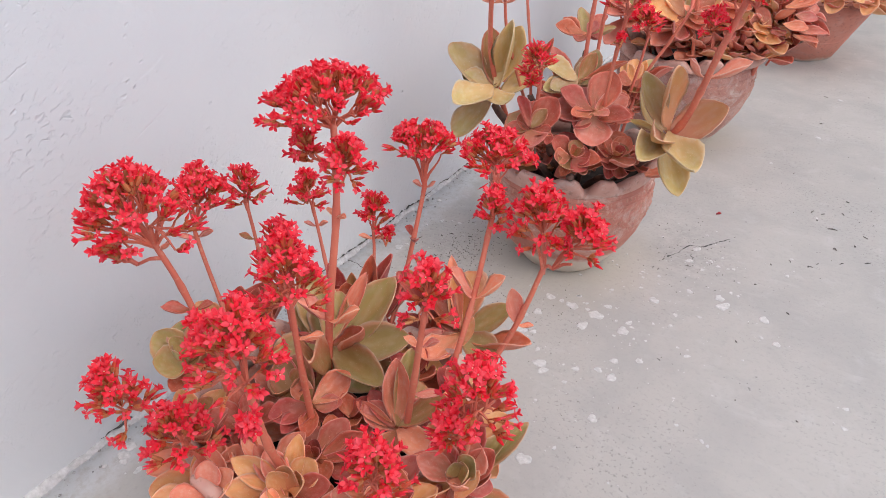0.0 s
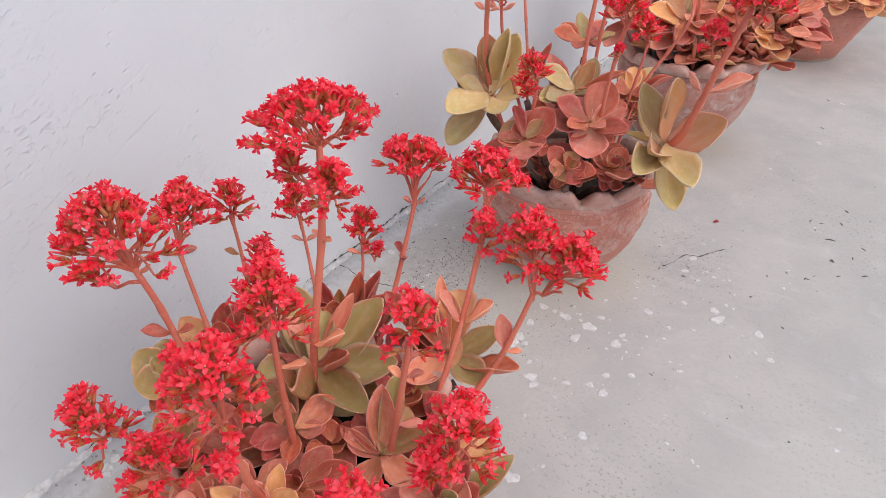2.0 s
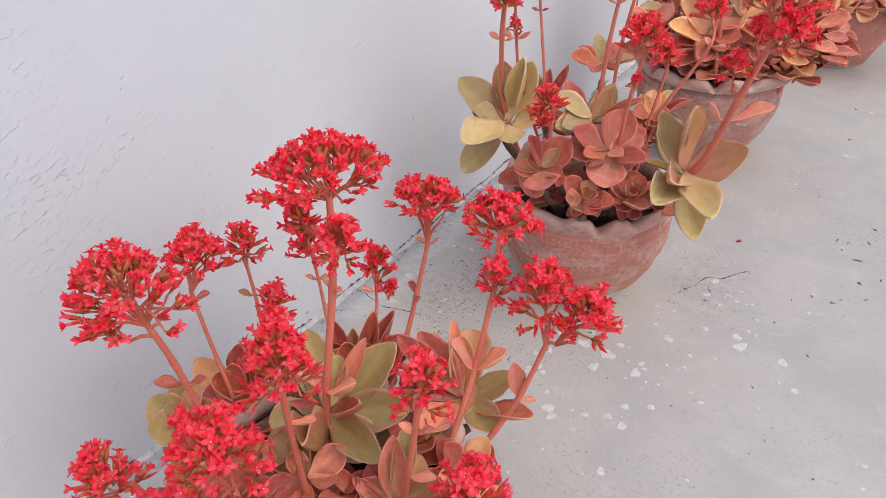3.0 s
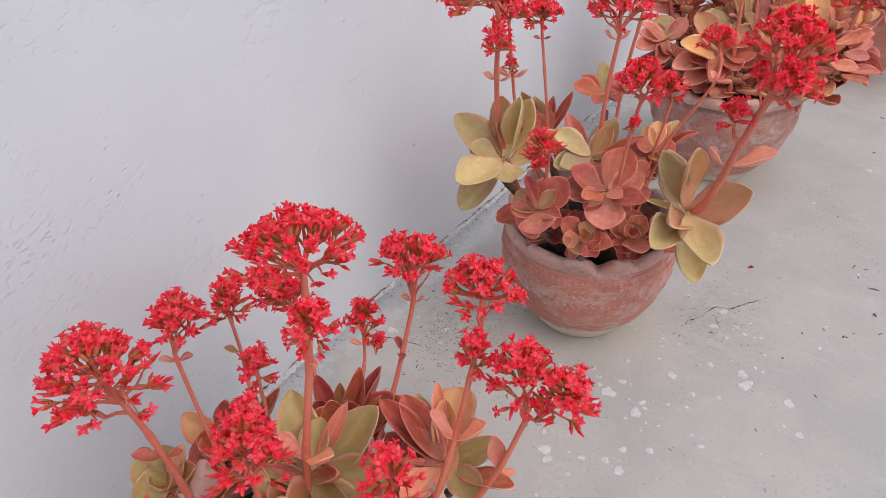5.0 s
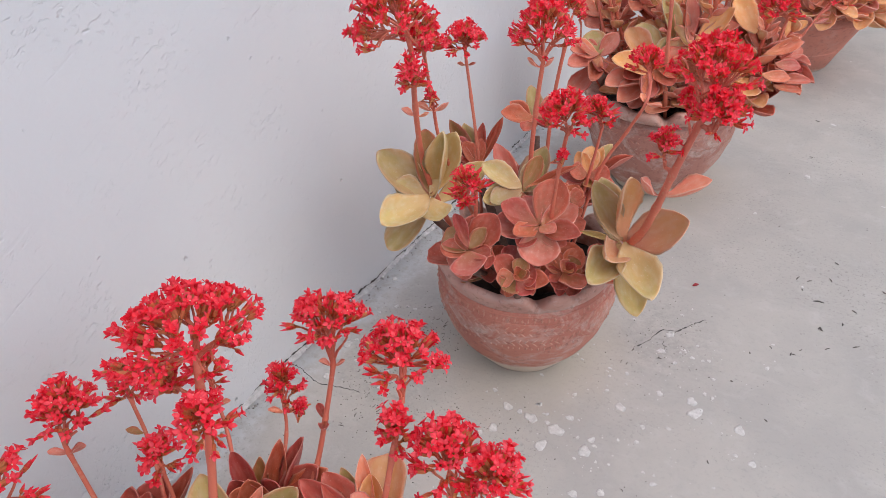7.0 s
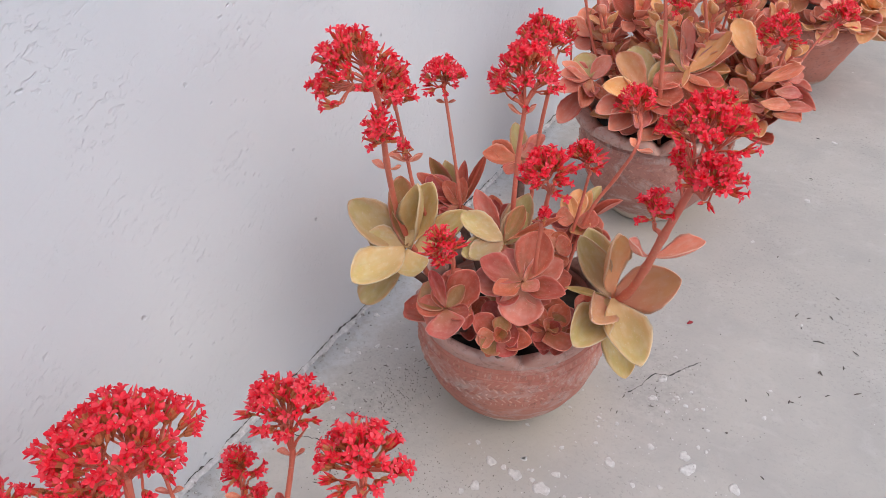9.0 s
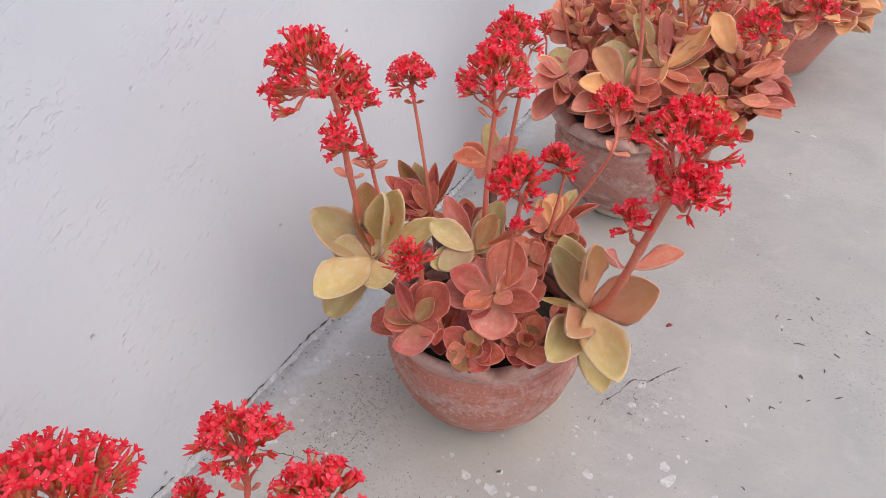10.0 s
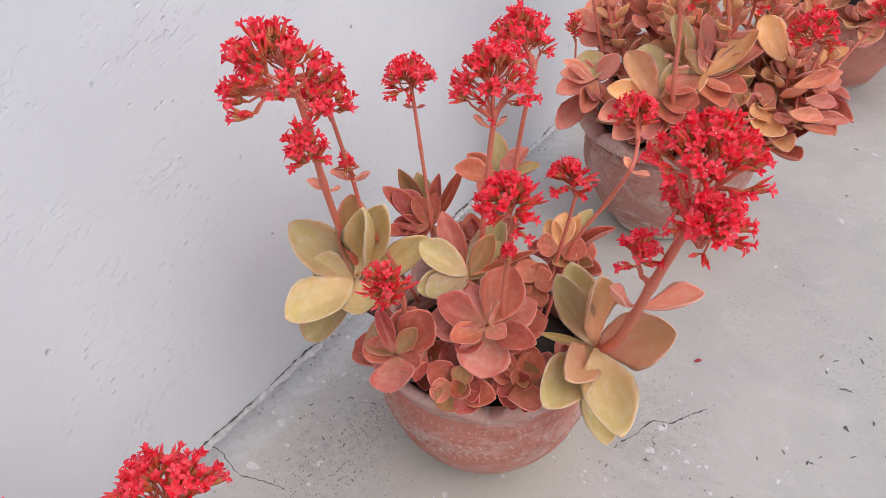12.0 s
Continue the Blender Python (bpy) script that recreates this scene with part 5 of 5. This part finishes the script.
# broad old leaves at the open side of the third plant
for foot, tip, width, skin in (((0.378, 1.049, 0.282), (0.341, 1.063, 0.324), 0.034, "A"), ((0.357, 1.088, 0.29), (0.336, 1.115, 0.333), 0.015, "O"), ((0.396, 1.037, 0.258), (0.437, 1.079, 0.269), 0.018, "T"), ((0.421, 1.03, 0.232), (0.463, 1.054, 0.225), 0.017, "T"),
                               ((0.419, 1.021, 0.224), (0.455, 1.038, 0.215), 0.013, "T"), ((0.413, 1.028, 0.252), (0.445, 1.046, 0.246), 0.017, "T"), ((0.402, 1.009, 0.241), (0.437, 1.029, 0.235), 0.017, "T")):
    leaf(kalanchoe_c, foot, tip, width, (0.35, -0.6, 0.7), skin)

# lower leaves that fill the pots between the shoots
for c, n, ln, sk, sd in (((0.30, 0.165), 9, 0.045, "RRM", 1), ((0.225, 0.10), 9, 0.044, "RTM", 2), ((0.34, 0.06), 9, 0.046, "RTS", 3), ((0.20, 0.17), 9, 0.044, "RRM", 4), ((0.265, 0.045), 9, 0.045, "TRS", 5), ((0.36, 0.14), 8, 0.044, "RTA", 6), ((0.19, 0.04), 8, 0.044, "RTM", 7),
                         ((0.3, 0.005), 9, 0.048, "SSA", 8), ((0.25, 0.0), 9, 0.046, "SAS", 51), ((0.36, 0.06), 9, 0.046, "SAR", 52), ((0.345, 0.17), 8, 0.042, "RAT", 53), ((0.385, 0.1), 8, 0.044, "TMR", 54), ((0.285, 0.21), 8, 0.044, "RRA", 55), ((0.222, 0.062), 9, 0.042, "RTR", 56), ((0.285, 0.105), 9, 0.036, "RRT", 57), ((0.205, 0.035), 8, 0.04, "TSR", 58)):
    ring_rosette(kalanchoe_a, (*c, 0.146), (0.1, -0.1, 1), n, ln, sk, sd)
for c, n, ln, sk, sd in (((0.262, 0.56, 0.165), 8, 0.036, "RRM", 11), ((0.335, 0.595, 0.165), 8, 0.038, "RRM", 15), ((0.225, 0.55, 0.165), 8, 0.038, "RRM", 17), ((0.24, 0.65, 0.195), 10, 0.045, "RR", 12), ((0.19, 0.68, 0.185), 9, 0.045, "RR", 13), ((0.29, 0.69, 0.195), 10, 0.045, "RRM", 14)):
    ring_rosette(kalanchoe_b, c, (0.05, -0.1, 1), n, ln, sk, sd)
for c, n, ln, sk, sd in (((0.285, 0.524, 0.183), 8, 0.03, "TRT", 81), ((0.325, 0.557, 0.182), 8, 0.03, "TRR", 82), ((0.24, 0.524, 0.187), 8, 0.034, "TTR", 83), ((0.205, 0.545, 0.184), 7, 0.032, "RTM", 84)):
    ring_rosette(kalanchoe_b, c, (0.05, -0.25, 1), n, ln, sk, sd, (45, 90))
for c, n, ln, sk, sd in (((0.29, 1.0, 0.165), 9, 0.05, "SSA", 29), ((0.35, 1.025, 0.165), 9, 0.05, "SAR", 30), ((0.24, 1.01, 0.16), 9, 0.05, "SSA", 38), ((0.22, 1.04, 0.19), 10, 0.05, "SS", 21), ((0.3, 1.03, 0.2), 10, 0.05, "SSA", 22), ((0.35, 1.04, 0.21), 10, 0.05, "SSA", 23), ((0.39, 1.05, 0.19), 10, 0.05, "SAR", 24), ((0.34, 1.12, 0.25), 10, 0.05, "SSA", 25), ((0.30, 1.003, 0.168), 10, 0.034, "RSS", 61), ((0.255, 1.005, 0.168), 10, 0.034, "SSS", 62), ((0.215, 1.005, 0.165), 10, 0.038, "SSA", 63), ((0.335, 1.01, 0.168), 10, 0.034, "SSA", 64), ((0.375, 1.025, 0.16), 10, 0.04, "SSA", 65)):
    ring_rosette(kalanchoe_c, (c[0], c[1], max(c[2], 0.188)), (0.1, -0.15, 1), n, ln, sk, sd, (28, 82))
for f, t, sd, sk in (((0.22, 1.06, 0.13), (0.17, 1.04, 0.31), 1, "SSA"), ((0.24, 1.09, 0.13), (0.205, 1.09, 0.345), 2, "SSA"), ((0.27, 1.05, 0.13), (0.25, 1.03, 0.33), 3, "SAA"), ((0.29, 1.1, 0.13), (0.27, 1.1, 0.36), 4, "SSA"),
                     ((0.31, 1.06, 0.13), (0.32, 1.03, 0.35), 5, "SAA"), ((0.33, 1.1, 0.13), (0.35, 1.09, 0.34), 6, "SAS"), ((0.34, 1.12, 0.13), (0.385, 1.12, 0.32), 7, "ASS"), ((0.35, 1.09, 0.13), (0.42, 1.08, 0.28), 8, "ASS"), ((0.26, 1.14, 0.13), (0.24, 1.16, 0.35), 9, "SSA"), ((0.32, 1.15, 0.13), (0.33, 1.17, 0.36), 10, "SAR")):
    leafy_stem(kalanchoe_c, f, t, sd, sk, 0.04)
for f, t, sd, sk in (((0.2, 1.1, 0.13), (0.15, 1.12, 0.3), 11, "SSA"), ((0.37, 1.06, 0.14), (0.388, 1.07, 0.29), 16, "SAA")):
    leafy_stem(kalanchoe_c, f, t, sd, sk, 0.04)
for c, n, ln, sk, sd in (((0.30, 1.600, 0.2), 12, 0.065, "SR", 31), ((0.38, 1.570, 0.21), 12, 0.065, "SA", 32), ((0.45, 1.620, 0.19), 12, 0.075, "SAA", 33), ((0.47, 1.690, 0.2), 12, 0.075, "AAS", 34), ((0.36, 1.690, 0.25), 12, 0.065, "SR", 35), ((0.29, 1.700, 0.23), 12, 0.06, "SR", 36), ((0.41, 1.760, 0.24), 12, 0.065, "SA", 37)):
    ring_rosette(kalanchoe_d, c, (0.15, -0.15, 1), n, ln, sk, sd, (30, 105))
for c, sd in (((0.29, 1.555, 0.168), 71), ((0.345, 1.535, 0.168), 72), ((0.405, 1.54, 0.168), 73), ((0.455, 1.565, 0.17), 74), ((0.25, 1.59, 0.17), 75)):
    ring_rosette(kalanchoe_d, c, (0.1, -0.3, 1), 10, 0.05, "SSA", sd, (25, 85))
ring_rosette(kalanchoe_d, (0.485, 1.605, 0.185), (0.3, -0.2, 1), 12, 0.07, "AAS", 41, (40, 125))
ring_rosette(kalanchoe_d, (0.44, 1.540, 0.19), (0.2, -0.3, 1), 10, 0.06, "SSA", 42, (40, 120))
rosette(kalanchoe_d, (0.465, 1.605, 0.17), (0.4, -0.4, 0.8), [(75, 30, 5, 42, "A"), (62, -18, -28, 36, "A"), (15, -45, -12, 34, "S"), (40, -40, 8, 36, "S"), (-30, -50, -5, 36, "S")])
flower_stem(kalanchoe_d, [(0.4, 1.620, 0.15), (0.42, 1.540, 0.22), (0.43, 1.520, 0.25)], 0.003, 0.0022, [head((0.43, 1.520, 0.245), (0.432, 1.515, 0.268), 0.022)], 500)
for plant, pot, z, tops in ((kalanchoe_a, POT_A, 0.115, ((0.24, 0.138, 0.176), (0.261, 0.091, 0.165), (0.325, 0.109, 0.162), (0.298, 0.026, 0.163), (0.387, 0.092, 0.166), (0.325, 0.21, 0.168), (0.148, 0.074, 0.167), (0.213, 0.198, 0.146))),
                            (kalanchoe_b, POT_B, 0.115, ((0.177, 0.517, 0.255), (0.285, 0.503, 0.198), (0.32, 0.539, 0.192), (0.241, 0.484, 0.23), (0.254, 0.507, 0.225), (0.292, 0.538, 0.243), (0.262, 0.559, 0.265), (0.365, 0.584, 0.218), (0.292, 0.661, 0.234), (0.287, 0.623, 0.219), (0.162, 0.645, 0.222), (0.221, 0.677, 0.282))),
                            (kalanchoe_c, POT_C, 0.13, ((0.29, 0.97, 0.25), (0.205, 0.99, 0.24), (0.32, 1.03, 0.28), (0.4, 1.09, 0.26), (0.43, 1.10, 0.22), (0.15, 1.055, 0.27))),
                            (kalanchoe_d, POT_D, 0.14, ((0.45, 1.62, 0.18), (0.38, 1.57, 0.2), (0.30, 1.60, 0.19)))):
    spare_wood(plant, pot, z, tops)


# ---------------------------------------------------------------- marks and litter on the floor
def blot(sh, x, y, r, rnd, stretch=1.0, turn=0.0):
    n = 22 if r > 0.004 else 12
    ph = [rnd.uniform(0, 6.28) for _ in range(3)]
    pts = []
    for i in range(n):
        a = 2 * math.pi * i / n
        k = 1 + 0.16 * math.sin(2 * a + ph[0]) + 0.12 * math.sin(3 * a + ph[1]) + 0.08 * math.sin(5 * a + ph[2]) + rnd.uniform(-0.035, 0.035)
        u, v = r * k * math.cos(a) * stretch, r * k * math.sin(a)
        pts.append((u * math.cos(turn) - v * math.sin(turn), u * math.sin(turn) + v * math.cos(turn)))
    h = 0.0005
    verts = [(x + u * s, y + v * s, z) for s, z in ((1.0, -0.001), (0.97, h * 0.6), (0.7, h)) for u, v in pts] + [(x, y, h)]
    faces = []
    for j in range(2):
        for i in range(n):
            q = (i + 1) % n
            faces.append((j * n + i, j * n + q, (j + 1) * n + q, (j + 1) * n + i))
    faces += [(2 * n + i, 2 * n + (i + 1) % n, 3 * n) for i in range(n)]
    sh.add(verts, faces)


# dried paint drops: x, y, radius
BY_FIRST_POT = ((0.339, 0.5, 0.0091), (0.333, 0.473, 0.0071), (0.307, 0.502, 0.007), (0.292, 0.504, 0.0037), (0.307, 0.525, 0.0038), (0.321, 0.516, 0.0023), (0.276, 0.468, 0.006), (0.277, 0.438, 0.0067), (0.274, 0.425, 0.008),
                (0.288, 0.431, 0.004), (0.266, 0.455, 0.0036), (0.378, 0.489, 0.0071), (0.379, 0.507, 0.004), (0.372, 0.475, 0.0022), (0.412, 0.449, 0.0042), (0.388, 0.434, 0.0046), (0.378, 0.411, 0.0045), (0.395, 0.407, 0.0057),
                (0.318, 0.386, 0.0075), (0.326, 0.377, 0.0054), (0.354, 0.373, 0.0028), (0.356, 0.399, 0.0041), (0.4, 0.34, 0.0053), (0.363, 0.256, 0.0079), (0.383, 0.284, 0.0022), (0.306, 0.406, 0.0034), (0.346, 0.524, 0.0046), (0.276, 0.504, 0.0057), (0.339, 0.332, 0.002))
BY_SECOND_POT = ((0.423, 0.609, 0.0043), (0.39, 0.567, 0.0061), (0.467, 0.6, 0.0079), (0.459, 0.615, 0.0061), (0.516, 0.6, 0.0063), (0.538, 0.561, 0.0043), (0.52, 0.564, 0.0026), (0.619, 0.493, 0.0031), (0.621, 0.463, 0.0034),
                 (0.51, 0.367, 0.0018), (0.337, 0.559, 0.0029), (0.523, 0.711, 0.0029), (0.478, 0.632, 0.0024), (0.44, 0.685, 0.003), (0.424, 0.666, 0.003), (0.358, 0.619, 0.0025), (0.379, 0.621, 0.0025), (0.362, 0.607, 0.002), (0.404, 0.713, 0.0056), (0.404, 0.679, 0.0041), (0.384, 0.604, 0.0017), (0.5, 1.42, 0.005), (0.49, 1.2, 0.005))
UNDER_WALL = ((0.028, 0.063, 0.0056), (0.031, 0.052, 0.0061), (0.038, 0.047, 0.0041), (0.05, 0.063, 0.0025), (0.027, 0.034, 0.0025), (0.058, 0.048, 0.0038), (0.046, 0.494, 0.006), (0.046, 0.565, 0.0029), (0.06, 0.437, 0.0062), (0.028, 0.5, 0.0035), (0.03, 0.56, 0.005), (0.024, 0.635, 0.0047))


def paint_drips():
    rnd = random.Random(8)
    sh = Shell()
    for drops in (BY_FIRST_POT, BY_SECOND_POT, UNDER_WALL):
        for x, y, r in drops:
            blot(sh, x, y, r * 0.92, rnd, rnd.uniform(1.0, 1.3), rnd.uniform(0, 3))
            # most drops left a few specks round them
            for _ in range(rnd.randint(0, 3)):
                a, d = rnd.uniform(0, 6.28), r * rnd.uniform(1.5, 4)
                blot(sh, max(0.02, x + d * math.cos(a)), y + d * math.sin(a), rnd.uniform(0.0004, 0.0011), rnd)
    for cx, cy, sx, sy, n in ((0.36, 0.45, 0.06, 0.09, 60), (0.40, 0.62, 0.07, 0.09, 110), (0.08, 0.52, 0.04, 0.1, 50), (0.42, 0.3, 0.1, 0.12, 25), (0.5, 1.0, 0.25, 0.45, 50)):
        for _ in range(n):
            r = 0.0005 + 0.0026 * rnd.random() ** 4
            x = rnd.gauss(cx, sx)
            if x > 0.03:
                blot(sh, x, rnd.gauss(cy, sy), r, rnd, rnd.uniform(1, 1.5), rnd.uniform(0, 3))
    ob = piece("paint_drips", sh.done("paint_drips", [PAINT]), label="dried white paint drips spattered on the concrete", kind="stuff")
    tagged(ob, category="paint")


def litter():
    rnd = random.Random(12)
    sh = Shell()

    def bit(x, y, ln, r):
        a = rnd.uniform(0, 3.14)
        d = Vector((math.cos(a), math.sin(a), 0)) * ln / 2
        c = Vector((x, y, r * 0.8))
        sh.tube([c - d, c + Vector((d.y, -d.x, 0)) * rnd.uniform(-0.4, 0.4), c + d], [r * 0.5, r, r * 0.4], 5)
    for x, y, ln in ((0.499, 0.727, 0.004), (0.546, 0.75, 0.005), (0.538, 0.628, 0.005), (0.59, 0.836, 0.006), (0.566, 0.815, 0.006), (0.491, 0.669, 0.003), (0.497, 0.541, 0.005), (0.579, 0.448, 0.003), (0.472, 1.424, 0.008), (0.484, 1.272, 0.006), (0.478, 1.026, 0.006),
                     (0.534, 0.885, 0.004), (0.557, 0.868, 0.013), (0.524, 0.908, 0.009), (0.543, 0.749, 0.006), (0.519, 0.749, 0.006), (0.568, 0.814, 0.007), (0.564, 0.924, 0.008), (0.539, 0.909, 0.007), (0.566, 0.968, 0.006), (0.6, 0.87, 0.008), (0.61, 0.8, 0.009), (0.63, 0.93, 0.008), (0.65, 1.55, 0.03), (0.58, 0.78, 0.007)):
        bit(x, y, ln, rnd.uniform(0.0007, 0.0012))
    for cx, cy, sx, sy, n in ((0.6, 0.92, 0.07, 0.12, 30), (0.12, 0.49, 0.028, 0.055, 330), (0.135, 0.56, 0.025, 0.045, 190), (0.2, 0.42, 0.05, 0.03, 110), (0.25, 0.47, 0.06, 0.03, 60), (0.4, 0.7, 0.03, 0.05, 120), (0.55, 1.2, 0.2, 0.3, 35), (0.35, 0.42, 0.1, 0.12, 45), (0.14, 0.75, 0.05, 0.1, 30)):
        for _ in range(n):
            x = rnd.gauss(cx, sx)
            if x > 0.02:
                bit(x, rnd.gauss(cy, sy), rnd.uniform(0.0005, 0.0018) if rnd.random() < 0.93 else rnd.uniform(0.003, 0.007), rnd.uniform(0.0002, 0.0009))
    tagged(piece("litter", sh.done("litter", [DEBRIS]), label="dark dry plant crumbs and seeds scattered on concrete", kind="stuff"), category="debris")
    sh = Shell()
    sh.tube([(0.402, 0.822, 0.0012), (0.405, 0.826, 0.002), (0.408, 0.829, 0.001)], [0.0008, 0.0024, 0.0007], 6)
    tagged(piece("fallen_petal", sh.done("fallen_petal", [REDBIT]), label="dark red fallen flower lying on the concrete"), category="petal")
    sh = Shell()
    pts = smooth_line([(0.375, 0.672, 0), (0.384, 0.692, 0), (0.392, 0.715, 0), (0.409, 0.723, 0), (0.424, 0.746, 0), (0.436, 0.762, 0)], 6)
    pts = [p + Vector((rnd.uniform(-1, 1) * 0.0012, rnd.uniform(-1, 1) * 0.0012, 0.0002)) for p in pts]
    sh.tube(pts, [rnd.choice((0.0002, 0.0004, 0.0007, 0.0012)) for _ in pts], 5)
    tagged(piece("crack", sh.done("crack", [CRACK]), label="short dark crack in the concrete", kind="structure"))
    sh = Shell()
    pts = smooth_line([(0.004, 0.43, 0), (0.018, 0.431, 0), (0.03, 0.428, 0), (0.045, 0.424, 0), (0.06, 0.423, 0), (0.082, 0.43, 0), (0.109, 0.436, 0)], 7)
    pts = [p + Vector((rnd.uniform(-1, 1) * 0.001, rnd.uniform(-1, 1) * 0.001, 0.0002)) for p in pts]
    sh.tube(pts, [rnd.uniform(0.0002, 0.0007) for _ in pts], 5)
    tagged(piece("crack", sh.done("crack", [CRACK]), label="thin crack running out from the foot of the wall", kind="structure"))


paint_drips()
litter()
